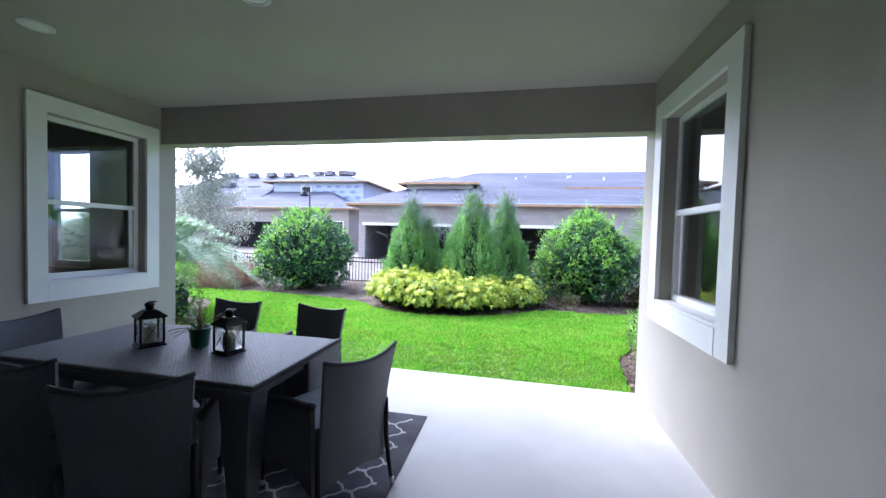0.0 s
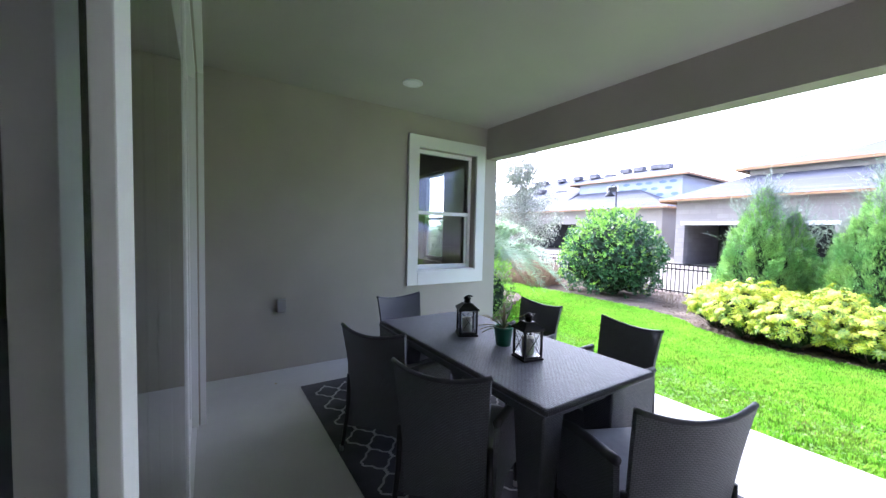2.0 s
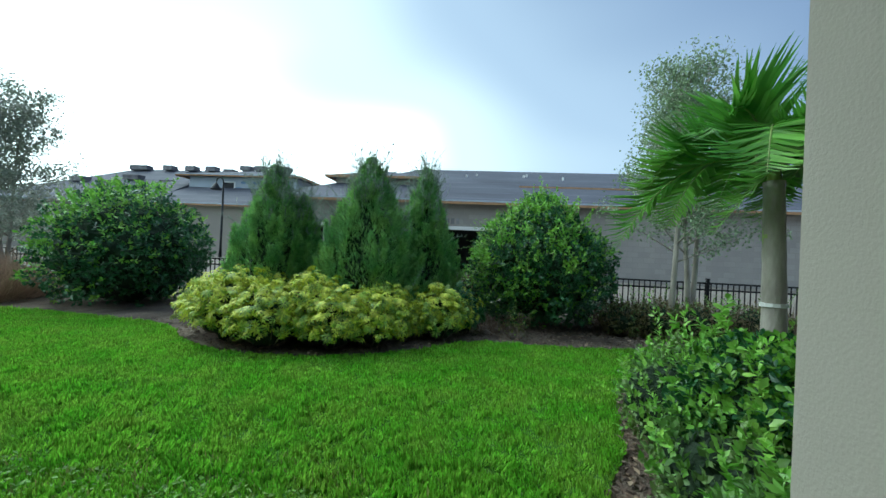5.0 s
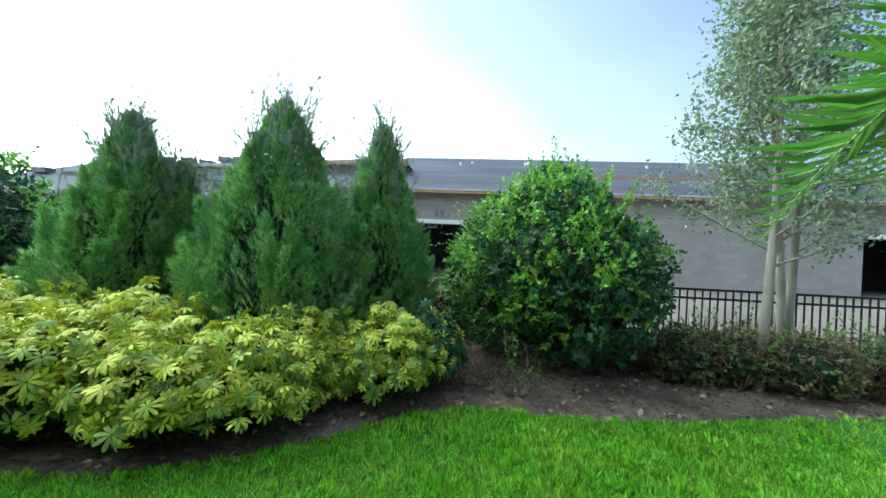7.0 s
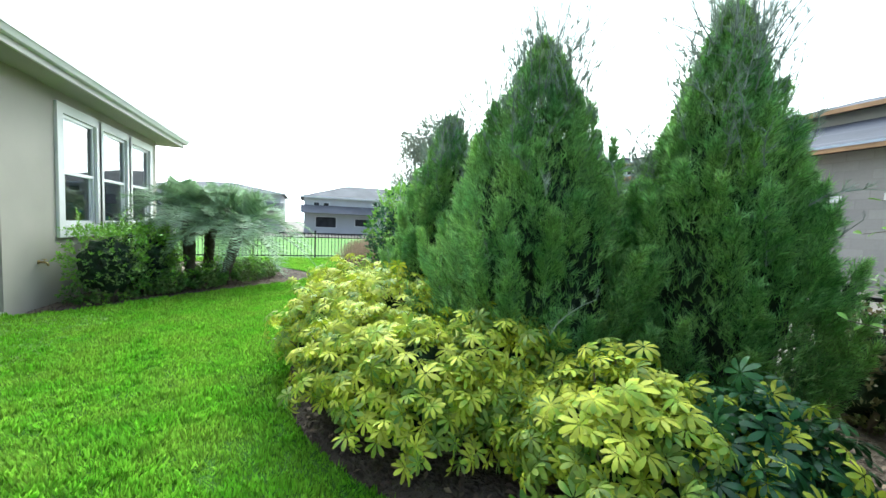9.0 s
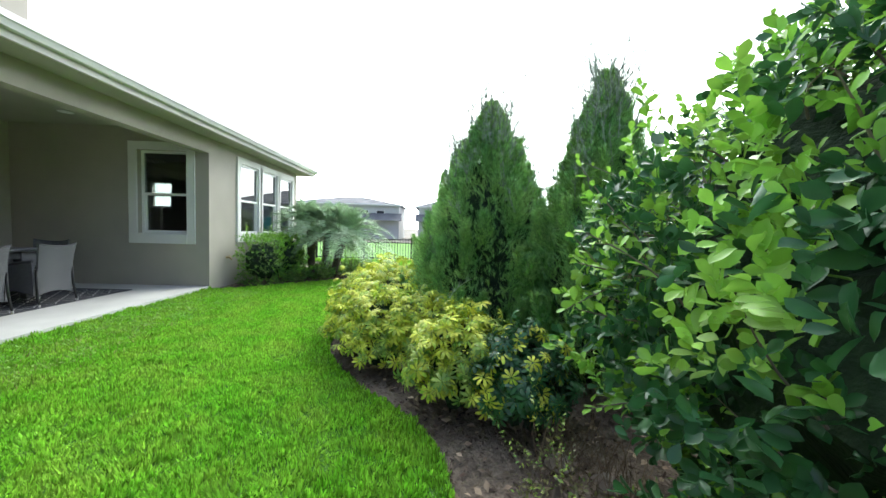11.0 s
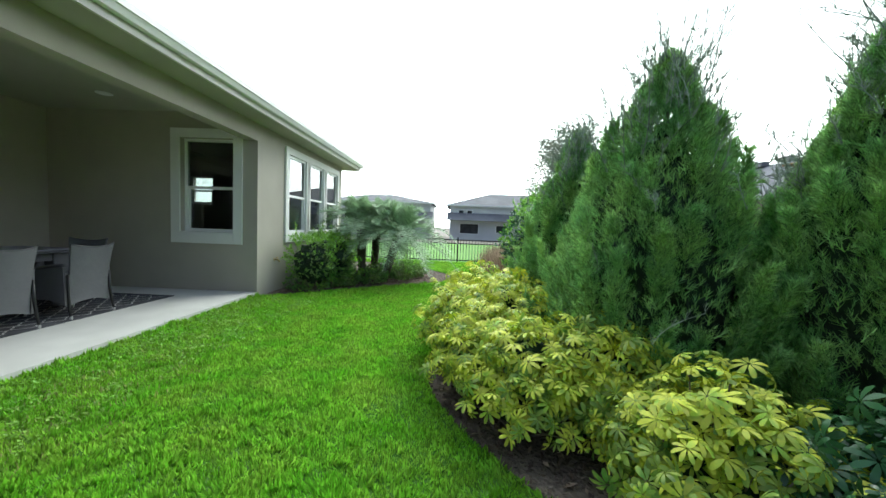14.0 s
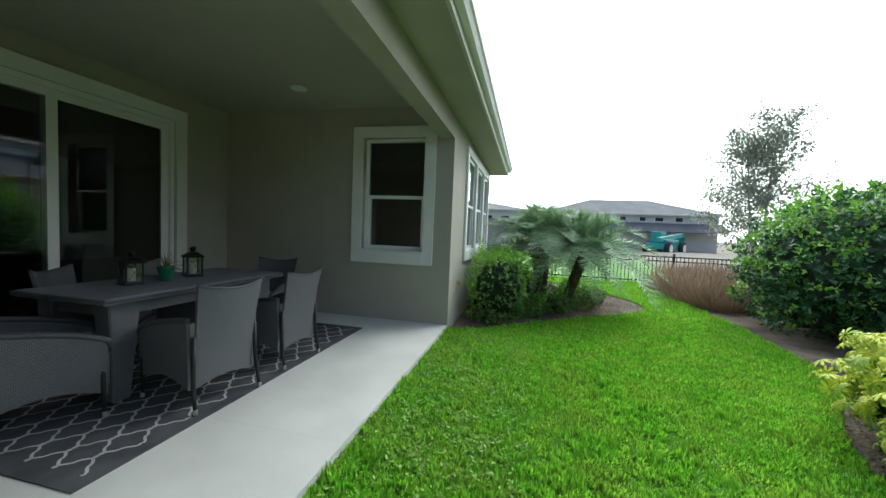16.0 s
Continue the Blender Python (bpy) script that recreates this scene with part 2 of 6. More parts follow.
wall("wall_west", "y", XW, -0.2, YB - 0.2, YF - 0.2, LAWN_Z, SOFFIT_Z + 0.2, [LW], label="greige stucco wall of the covered patio, with a window")
wall("wall_east", "y", XE, 0.2, YB - 0.2, YF - 0.2, LAWN_Z, SOFFIT_Z + 0.2, [RW], label="greige stucco wall beside the patio, with a window")
wall("wall_back", "x", YB, -0.2, XW, XE, 0, SOFFIT_Z + 0.2, [DOOR], label="greige stucco wall round the sliding door")
wall("wall_north_west", "x", YF, -0.2, -7.75, XW, LAWN_Z - 0.1, 2.95, [(a, b, 0.93, 2.44) for a, b in TRI], label="greige stucco garden wall with three windows")
wall("wall_north_east", "x", YF, -0.2, XE, 8.0, LAWN_Z - 0.1, 2.95, [], label="greige stucco garden wall")
wall("wall_gable_west", "y", -7.75, 0.2, -7.0, YF - 0.2, LAWN_Z - 0.1, 2.95, [GW], label="greige stucco side wall")
wall("wall_gable_east", "y", 8.0, -0.2, -7.0, YF - 0.2, LAWN_Z - 0.1, 2.95, [], label="greige stucco side wall")
wall("wall_south", "x", -7.0, 0.2, -7.75, 8.0, LAWN_Z, 2.95, [], label="plain stucco wall closing the house")
tagged(link_mesh("beam", boxes((XW, XE, YF - 0.19, YF, BEAM_Z, SOFFIT_Z + 0.2)), STUCCO), "stucco beam over the open front of the patio", "beam", kind="structure")
tagged(link_mesh("ceiling", boxes((XW, XE, YB, YF - 0.19, CEIL_Z, CEIL_Z + 0.12)), CEIL), "textured painted patio ceiling", "ceiling", kind="structure")
tagged(link_mesh("ceiling_rooms", boxes((-7.55, 7.8, -6.8, YB - 0.2, 2.86, 2.95), (-7.55, XW - 0.2, YB - 0.2, YF - 0.2, 2.9, 2.95), (XE + 0.2, 7.8, YB - 0.2, YF - 0.2, 2.9, 2.95)), ROOM), "plain painted ceiling of the rooms", "ceiling", kind="structure")
tagged(link_mesh("floor_rooms", boxes((-7.55, 7.8, -6.8, YB - 0.2, -0.1, -0.012), (-7.55, XW - 0.2, YB - 0.2, YF - 0.2, -0.1, 0.0), (XE + 0.2, 7.8, YB - 0.2, YF - 0.2, -0.1, 0.0)), ROOM), "plain floor of the rooms", "floor", kind="structure")

# the patio slab, cast in two bays with a joint between
slab = tagged(link_mesh("patio_slab", boxes((XW, -0.6505, YB - 0.2, YF, -0.2, 0), (-0.6495, XE, YB - 0.2, YF, -0.2, 0), (-0.6505, -0.6495, YB - 0.2, YF, -0.2, -0.001)), CONCRETE), "pale brushed concrete patio floor", "floor", kind="structure")


def gable_roof():
    """Hipped roof over the house, eaves 0.5 m out, with soffit, fascia and gutter."""
    x0, x1, y0, y1 = -8.14, 8.4, -7.4, 5.35
    e, rise = SOFFIT_Z + 0.16, 0.42
    half = (y1 - y0) / 2
    top = e + rise * half
    bm = bmesh.new()
    v = [bm.verts.new(c) for c in ((x0, y0, e), (x1, y0, e), (x1, y1, e), (x0, y1, e), (x0 + half, (y0 + y1) / 2, top), (x1 - half, (y0 + y1) / 2, top))]
    for f in ((0, 1, 5, 4), (2, 3, 4, 5), (1, 2, 5), (3, 0, 4)):
        bm.faces.new([v[i] for i in f])
    tagged(link_mesh("roof", bm, SHINGLE), "grey shingle roof of the house", "roof", kind="structure")
    sf = boxes((x0 + 0.03, x1 - 0.03, YF + 0.002, y1 - 0.03, SOFFIT_Z, SOFFIT_Z + 0.02), (x0 + 0.03, -7.752, y0, YF, SOFFIT_Z, SOFFIT_Z + 0.02))
    tagged(link_mesh("soffit", sf, CEIL), "painted soffit under the eaves", "soffit", kind="structure")
    fa = boxes((x0, x1, y1 - 0.03, y1, SOFFIT_Z - 0.02, e + 0.02), (x0, x0 + 0.03, y0, y1 - 0.03, SOFFIT_Z - 0.02, e + 0.02))
    tagged(link_mesh("fascia", fa, FASCIA), "off-white fascia board along the eaves", "fascia", kind="structure")
    g = bmesh.new()
    prof = [(0, 0.11), (0, 0), (0.06, 0.0), (0.085, 0.05), (0.1, 0.055), (0.1, 0.115), (0.092, 0.115), (0.088, 0.06), (0.05, 0.012), (0.008, 0.012), (0.008, 0.11)]
    ends = [[g.verts.new((x, y1 + 0.002 + py, SOFFIT_Z + 0.05 + pz)) for py, pz in prof] for x in (x0, x1)]
    for i in range(len(prof)):
        j = (i + 1) % len(prof)
        g.faces.new((ends[0][i], ends[0][j], ends[1][j], ends[1][i]))
    g.faces.new(ends[0])
    g.faces.new(ends[1][::-1])
    tagged(link_mesh("gutter", g, TRIM), "white metal gutter along the eaves", "gutter", kind="structure")


gable_roof()
up = bmesh.new()
box(up, -2.7, 7.0, -6.0, 2.6, 3.2, 5.6)
tagged(link_mesh("wall_upper_storey", up, STUCCO), "greige stucco upper storey", "wall", kind="structure")
up = bmesh.new()
v = [up.verts.new(c) for c in ((-3.1, -6.4, 5.6), (7.4, -6.4, 5.6), (7.4, 3.0, 5.6), (-3.1, 3.0, 5.6), (0.9, -1.7, 7.4), (3.0, -1.7, 7.4))]
for f in ((0, 1, 5, 4), (2, 3, 4, 5), (1, 2, 5), (3, 0, 4), (3, 2, 1, 0)):
    up.faces.new([v[i] for i in f])
tagged(link_mesh("roof_upper", up, SHINGLE), "grey shingle roof over the upper storey", "roof", kind="structure")


def sash_window(name, m, width, height, label, trim=0.14, recess=0.0, group=""):
    """A single-hung window in an opening: local x along the wall, y outwards from its face, z from the opening's foot."""
    w = thing(name, label, "window", m, group, kind="structure")
    fr = boxes((-trim, 0, 0.002, 0.035, -trim - 0.02, height + trim), (width, width + trim, 0.002, 0.035, -trim - 0.02, height + trim),
               (0, width, 0.002, 0.035, height, height + trim), (0, width, 0.002, 0.04, -trim - 0.02, 0))
    part("window_trim", fr, TRIM, w)
    part("window_sill", boxes((0.001, width - 0.001, -0.1 + recess, 0.03, 0.001, 0.022), bevel=0.003), TRIM, w)
    d0, d1, s = -0.16 + recess, -0.09 + recess, 0.045
    part("window_frame", boxes((0.001, s, d0, d1, 0.023, height - 0.001), (width - s, width - 0.001, d0, d1, 0.023, height - 0.001),
                               (s, width - s, d0, d1, height - s, height - 0.001), (s, width - s, d0, d1, 0.023, 0.075)), VINYL, w)
    mid = height * 0.485
    part("meeting_rail", boxes((s, width - s, d0 + 0.01, d1 + 0.004, mid - 0.022, mid + 0.022), bevel=0.003), VINYL, w)
    part("upper_pane", boxes((s, width - s, d0 + 0.045, d0 + 0.051, mid + 0.022, height - s)), GLASS, w)
    part("lower_sash", boxes((s, s + 0.03, d0 + 0.005, d0 + 0.04, 0.075, mid - 0.022), (width - s - 0.03, width - s, d0 + 0.005, d0 + 0.04, 0.075, mid - 0.022)), VINYL, w)
    part("lower_pane", boxes((s + 0.03, width - s - 0.03, d0 + 0.02, d0 + 0.026, 0.075, mid - 0.022)), GLASS, w)
    return w


sash_window("window_1", Matrix(((0, 1, 0, XW), (1, 0, 0, LW[0]), (0, 0, 1, LW[2]), (0, 0, 0, 1))), LW[1] - LW[0], LW[3] - LW[2], "white single-hung window with a broad white trim")
sash_window("window_2", Matrix(((0, -1, 0, XE), (1, 0, 0, RW[0]), (0, 0, 1, RW[2]), (0, 0, 0, 1))), RW[1] - RW[0], RW[3] - RW[2], "white single-hung window with a broad white trim")
for i, (a, b) in enumerate(TRI):
    sash_window("window_%d" % (3 + i), pose(a, YF, 0.93), b - a, 1.51, "white single-hung window, one of three in a row", trim=0.13, recess=0.085, group="row of three windows")

sash_window("window_6", Matrix(((0, -1, 0, -7.75), (1, 0, 0, GW[0]), (0, 0, 1, GW[2]), (0, 0, 0, 1))), GW[1] - GW[0], GW[3] - GW[2], "small white side window seen through the house")


def slider():
    """The sliding glass door: one fixed panel to the west, two more slid behind one another, the way out open."""
    a, b, h = DOOR[0], DOOR[1], DOOR[3]
    d = thing("sliding_door", "white framed three-panel sliding glass door, pushed open", "door", kind="structure")
    part("door_trim", boxes((a - 0.14, a, YB + 0.002, YB + 0.035, 0, h + 0.14), (b, b + 0.14, YB + 0.002, YB + 0.035, 0, h + 0.14), (a, b, YB + 0.002, YB + 0.035, h, h + 0.14)), TRIM, d)
    part("door_frame", boxes((a + 0.001, a + 0.05, YB - 0.2, YB - 0.01, 0.001, h - 0.001), (b - 0.05, b - 0.001, YB - 0.2, YB - 0.01, 0.001, h - 0.001), (a + 0.05, b - 0.05, YB - 0.2, YB - 0.01, h - 0.06, h - 0.001)), VINYL, d)
    part("track", boxes((a + 0.05, b - 0.05, YB - 0.2, YB - 0.02, 0.001, 0.012), (a + 0.05, b - 0.05, YB - 0.06, YB - 0.05, 0.012, 0.022), (a + 0.05, b - 0.05, YB - 0.15, YB - 0.14, 0.012, 0.022)), VINYL, d)
    for y, deep, x0, x1 in ((YB - 0.077, 0.027, a + 0.05, -1.31), (YB - 0.038, 0.02, -1.40, 0.03), (YB - 0.122, 0.042, -1.40, -0.06)):
        p = part("door_panel", boxes((x0, x0 + 0.09, y, y + deep, 0.023, h - 0.062), (x1 - 0.09, x1, y, y + deep, 0.023, h - 0.062),
                                     (x0 + 0.09, x1 - 0.09, y, y + deep, 0.023, 0.12), (x0 + 0.09, x1 - 0.09, y, y + deep, h - 0.14, h - 0.062), bevel=0.002), VINYL, d)
        part("pane", boxes((x0 + 0.09, x1 - 0.09, y + deep * 0.4, y + deep * 0.4 + 0.006, 0.12, h - 0.14)), GLASS, p)


slider()


# ---- the garden's ground ----
def smooth_line(points, step=0.12):
    """Points along a smooth curve through a few corners."""
    p = [np.array(q, float) for q in points]
    p = [2 * p[0] - p[1], *p, 2 * p[-1] - p[-2]]
    out = []
    for a, b, c, d in zip(p, p[1:], p[2:], p[3:]):
        n = max(2, int(np.linalg.norm(c - b) / step))
        for k in range(n):
            t = k / n
            out.append(tuple(0.5 * (2 * b + (c - a) * t + (2 * a - 5 * b + 4 * c - d) * t * t + (3 * b - a - 3 * c + d) * t ** 3)))
    return out + [tuple(p[-2])]


FRONT = smooth_line([(-10.5, 9.15), (-5.6, 9.15), (-4.0, 9.05), (-3.2, 8.98), (-2.7, 8.78), (-2.15, 8.32), (-1.4, 7.95), (-0.6, 7.94), (-0.05, 8.08), (0.6, 8.48), (1.12, 8.92), (1.65, 9.11), (2.3, 9.11), (3.0, 9.16), (4.2, 9.45), (6.0, 9.8), (9.0, 10.0)])
WEST_BED = smooth_line([(-3.47, 4.96), (-3.72, 5.42), (-4.28, 6.08), (-4.7, 6.55), (-5.1, 7.08), (-5.55, 7.68), (-6.2, 8.1), (-7.1, 8.05), (-8.2, 7.4), (-9.2, 6.6), (-9.6, 5.6), (-9.4, 4.6)])
EAST_BED = smooth_line([(1.88, 4.96), (1.93, 5.44), (2.06, 6.18), (2.29, 6.6), (2.44, 7.09), (2.62, 7.6), (3.0, 8.0), (4.0, 8.3), (5.5, 8.4), (8.0, 8.3)])


def inside(outline, x, y):
    """Which of the points lie within an outline."""
    o = np.array(outline)
    hit = np.zeros(len(x), bool)
    for (x0, y0), (x1, y1) in zip(o, np.roll(o, -1, 0)):
        c = ((y0 > y) != (y1 > y)) & (x < (x1 - x0) * (y - y0) / (y1 - y0 + 1e-12) + x0)
        hit ^= c
    return hit


NORTH_POLY = FRONT + [(9.0, 12.3), (-10.5, 12.3)]
WEST_POLY = WEST_BED + [(-9.4, YF), (-3.47, YF)]
EAST_POLY = EAST_BED + [(8.0, YF), (1.88, YF)]

# one ground sheet to the horizon: level garden, a rise to the building plots in the north
gx = np.unique(np.concatenate([np.linspace(-14, 14, 57), np.array([-900, -400, -200, -100, -60, -40, -30, -24, -18, 18, 24, 30, 45, 80, 200, 400, 900.0])]))
gy = np.unique(np.concatenate([np.linspace(4, 20, 33), np.array([-900, -400, -150, -60, -20, -8, 0, 24, 30, 45, 80, 200, 400, 900.0])]))
GX, GY = np.meshgrid(gx, gy)


def ground_z(x, y):
    rise = np.clip((y - 12.3) / 4.5, 0, 1)
    return LAWN_Z - 0.03 - 0.02 * np.clip((y - 9) / 3, 0, 1) + 0.36 * rise * rise * (3 - 2 * rise)


gv = np.stack([GX, GY, ground_z(GX, GY)], -1).reshape(-1, 3)
ny, nx = GX.shape
idx = np.arange(ny * nx).reshape(ny, nx)
q = np.stack([idx[:-1, :-1], idx[:-1, 1:], idx[1:, 1:], idx[1:, :-1]], -1).reshape(-1, 4)
gt = np.concatenate([q[:, [0, 1, 2]], q[:, [0, 2, 3]]])
ground = tri_mesh("ground", gv, gt, SAND, smooth=True)
tagged(ground, "bare sandy ground of the building plots", "ground", kind="structure")


def turf_sheet(name, outline, mat, label, category, z0, z1):
    bm = sheet(bmesh.new(), outline, z0, z1)
    bmesh.ops.triangulate(bm, faces=[f for f in bm.faces if len(f.verts) > 4])
    return tagged(link_mesh(name, bm, mat), label, category, kind="structure")


lawn_line = [(x, y) for x, y in FRONT] + [(9.0, 8.4)] + [(x, y) for x, y in EAST_BED[::-1]] + [(1.88, YF), (-3.47, YF)] + WEST_BED + [(-10.5, 4.6)]
turf_sheet("lawn", lawn_line, TURF, "mown green lawn with a curved edge", "lawn", LAWN_Z - 0.06, LAWN_Z)
turf_sheet("north_bed", NORTH_POLY, SOIL, "planting bed of dark soil and mulch along the fence", "planting bed", LAWN_Z - 0.06, LAWN_Z - 0.02)
turf_sheet("west_bed", WEST_POLY, SOIL, "mulched planting bed beside the house", "planting bed", LAWN_Z - 0.06, LAWN_Z - 0.015)
turf_sheet("east_bed", EAST_POLY, SOIL, "mulched planting bed beside the house", "planting bed", LAWN_Z - 0.06, LAWN_Z - 0.015)
turf_sheet("far_lawn", [(-10.5, -30), (-10.5, 12.3), (-27, 12.3), (-27, -30)], FAR_GRASS, "open green grass beyond the fence", "lawn", LAWN_Z - 0.06, LAWN_Z - 0.01)

# ---- patio furniture ----
def wicker(name, colour, across=0.018, down=0.008, angle=0):
    """Woven flat strands: over and under, with relief."""
    m = bpy.data.materials.new(name)
    m.use_nodes = True
    n, l = m.node_tree.nodes, m.node_tree.links
    b = n["Principled BSDF"]
    b.inputs["Roughness"].default_value = 0.5
    co, br = n.new("ShaderNodeUVMap"), n.new("ShaderNodeTexBrick")
    br.inputs["Scale"].default_value = 1.0
    br.inputs["Brick Width"].default_value, br.inputs["Row Height"].default_value = across, down
    br.inputs["Mortar Size"].default_value, br.inputs["Mortar Smooth"].default_value = 0.0028, 0.9
    br.inputs["Color1"].default_value = (*colour, 1)
    br.inputs["Color2"].default_value = (*(c * 1.3 for c in colour), 1)
    br.inputs["Mortar"].default_value = (*(c * 0.4 for c in colour), 1)
    l.new(co.outputs["UV"], br.inputs["Vector"])
    l.new(br.outputs["Color"], b.inputs["Base Color"])
    bp = n.new("ShaderNodeBump")
    bp.inputs["Strength"].default_value, bp.inputs["Distance"].default_value = 0.5, 0.0035
    bp.invert = True
    l.new(br.outputs["Fac"], bp.inputs["Height"])
    l.new(bp.outputs["Normal"], b.inputs["Normal"])
    return m


WICKER = wicker("dark_wicker", (0.14, 0.14, 0.155), 0.017, 0.0075)
CUSHION = material("grey_cushion", (0.36, 0.36, 0.38), 0.9, scale=10, fine=300, bump=0.4, bump_dist=0.002, spread=0.08)
LEG = material("dark_powder_coat", (0.02, 0.02, 0.021), 0.4, metal=0.3, scale=20, fine=150, bump=0.05, spread=0.1)
CHROME = material("foot_cap", (0.6, 0.6, 0.6), 0.3, metal=0.8, scale=20, fine=90, bump=0.0, spread=0.05)


def box_uv(ob):
    """Lays metres onto each face by its main direction."""
    me = ob.data
    uv = me.uv_layers.new(name="UVMap")
    for p in me.polygons:
        n = p.normal
        k = max(range(3), key=lambda i: abs(n[i]))
        for li in p.loop_indices:
            c = me.vertices[me.loops[li].vertex_index].co
            uv.data[li].uv = (c.y, c.z) if k == 0 else (c.x, c.z) if k == 1 else (c.x, c.y)
    return ob


def panel(bm, rows, thick, away):
    """A shell through rows of points, given thickness along `away` (a vector for each point)."""
    front = [[bm.verts.new(p) for p in r] for r in rows]
    back = [[bm.verts.new(Vector(p) + Vector(a) * thick) for p, a in zip(r, ra)] for r, ra in zip(rows, away)]
    nr, nc = len(rows), len(rows[0])
    for i in range(nr - 1):
        for j in range(nc - 1):
            bm.faces.new((front[i][j], front[i][j + 1], front[i + 1][j + 1], front[i + 1][j]))
            bm.faces.new((back[i][j], back[i + 1][j], back[i + 1][j + 1], back[i][j + 1]))
    for i in range(nr - 1):
        for j in (0, nc - 1):
            bm.faces.new((front[i][j], front[i + 1][j], back[i + 1][j], back[i][j]))
    for j in range(nc - 1):
        for i in (0, nr - 1):
            bm.faces.new((front[i][j], front[i][j + 1], back[i][j + 1], back[i][j]))
    return bm


def wicker_chair(m, label):
    """Armchair that faces +y: flared curved back, sloping arms, arched skirts, slim legs."""
    c = thing("wicker_armchair", label, "chair", m, "chairs round the patio table")

    def back_point(s, h):
        """s from -1 to 1 across, h from 0 to 1 up."""
        w = 0.205 + 0.032 * h * h
        z0 = 0.15 + 0.045 * (1 - s * s)
        z1 = 0.80 + 0.035 * s * s
        z = z0 + (z1 - z0) * h
        y = -0.25 - 0.10 * h ** 1.6 + 0.045 * s * s * (0.4 + 0.6 * h)
        return (s * w, y, z)

    ss, hs = np.linspace(-1, 1, 13), np.linspace(0, 1, 12)
    rows = [[back_point(s, h) for s in ss] for h in hs]
    box_uv(part("backrest", panel(bmesh.new(), rows, 0.022, [[(0, -1, 0)] * 13] * 12), WICKER, c, smooth=False))
    part("back_rim", tube(bmesh.new(), [Vector(back_point(s, 1)) + Vector((0, -0.011, 0)) for s in np.linspace(-1.01, 1.01, 17)], 0.0115, 8), WICKER, c, smooth=True)
    for side in (-1, 1):
        def arm(u, h):
            y = -0.24 + 0.50 * u
            top = 0.60 - 0.07 * u - 0.05 * u ** 4
            foot = 0.15 + 0.06 * math.sin(math.pi * u)
            return (side * (0.218 + 0.015 * h), y, foot + (top - foot) * h)
        us, hh = np.linspace(0, 1, 12), np.linspace(0, 1, 8)
        rows = [[arm(u, h) for u in us] for h in hh]
        box_uv(part("arm_panel", panel(bmesh.new(), rows, 0.025, [[(side, 0, 0)] * 12] * 8), WICKER, c))
        part("armrest", tube(bmesh.new(), [Vector(arm(u, 1)) + Vector((side * 0.012, 0, 0.006)) for u in np.linspace(0, 1, 12)] + [Vector(arm(1, 0.9)) + Vector((side * 0.012, 0.012, 0))], 0.02, 8), WICKER, c, smooth=True)
    rows = [[(s * 0.228, 0.25, (0.20 + 0.08 * (1 - s * s)) * (1 - h) + 0.40 * h) for s in np.linspace(-1, 1, 9)] for h in np.linspace(0, 1, 4)]
    box_uv(part("front_skirt", panel(bmesh.new(), rows, 0.02, [[(0, 1, 0)] * 9] * 4), WICKER, c))
    box_uv(part("seat_deck", boxes((-0.228, 0.228, -0.24, 0.248, 0.375, 0.395)), WICKER, c))
    cu = boxes((-0.215, 0.215, -0.215, 0.245, 0.397, 0.455), bevel=0.022)
    part("seat_cushion", cu, CUSHION, c, "light grey seat cushion", smooth=True)
    for x in (-1, 1):
        for y, lean in ((0.235, 0.01), (-0.25, -0.06)):
            lg = part("leg", tube(bmesh.new(), [(x * (0.235 if y > 0 else 0.226), y if y > 0 else y - 0.012, 0.30 if y > 0 else 0.50), (x * (0.242 if y > 0 else 0.228), y + lean * 0.3, 0.28), (x * 0.238, y + lean * 0.6, 0.12), (x * 0.24, y + lean, 0.016)], (0.014, 0.015, 0.014, 0.011), 8), LEG, c, smooth=True)
            part("foot_cap", lathe(bmesh.new(), [(0.012, 0.0), (0.0125, 0.0), (0.0125, 0.03), (0.011, 0.034)], 10, (x * 0.24, y + lean, 0.009)), CHROME, lg, "pale metal foot cap")
    return c


def facing(x, y, dx, dy):
    return pose(x, y, 0, 0, 0, math.degrees(math.atan2(-dx, dy)))


chair = wicker_chair(facing(-0.99, 2.62, -0.55, 0.83), "dark grey woven wicker armchair with grey cushion")
for x, y, dx, dy in ((-1.70, 2.61, -0.50, 0.86), (-0.34, 3.09, -0.90, 0.43), (-2.24, 3.06, 0.98, 0.15), (-0.92, 3.64, -0.16, -0.98), (-1.70, 3.65, -0.05, -1)):
    copy_thing(chair, facing(x, y, dx, dy))


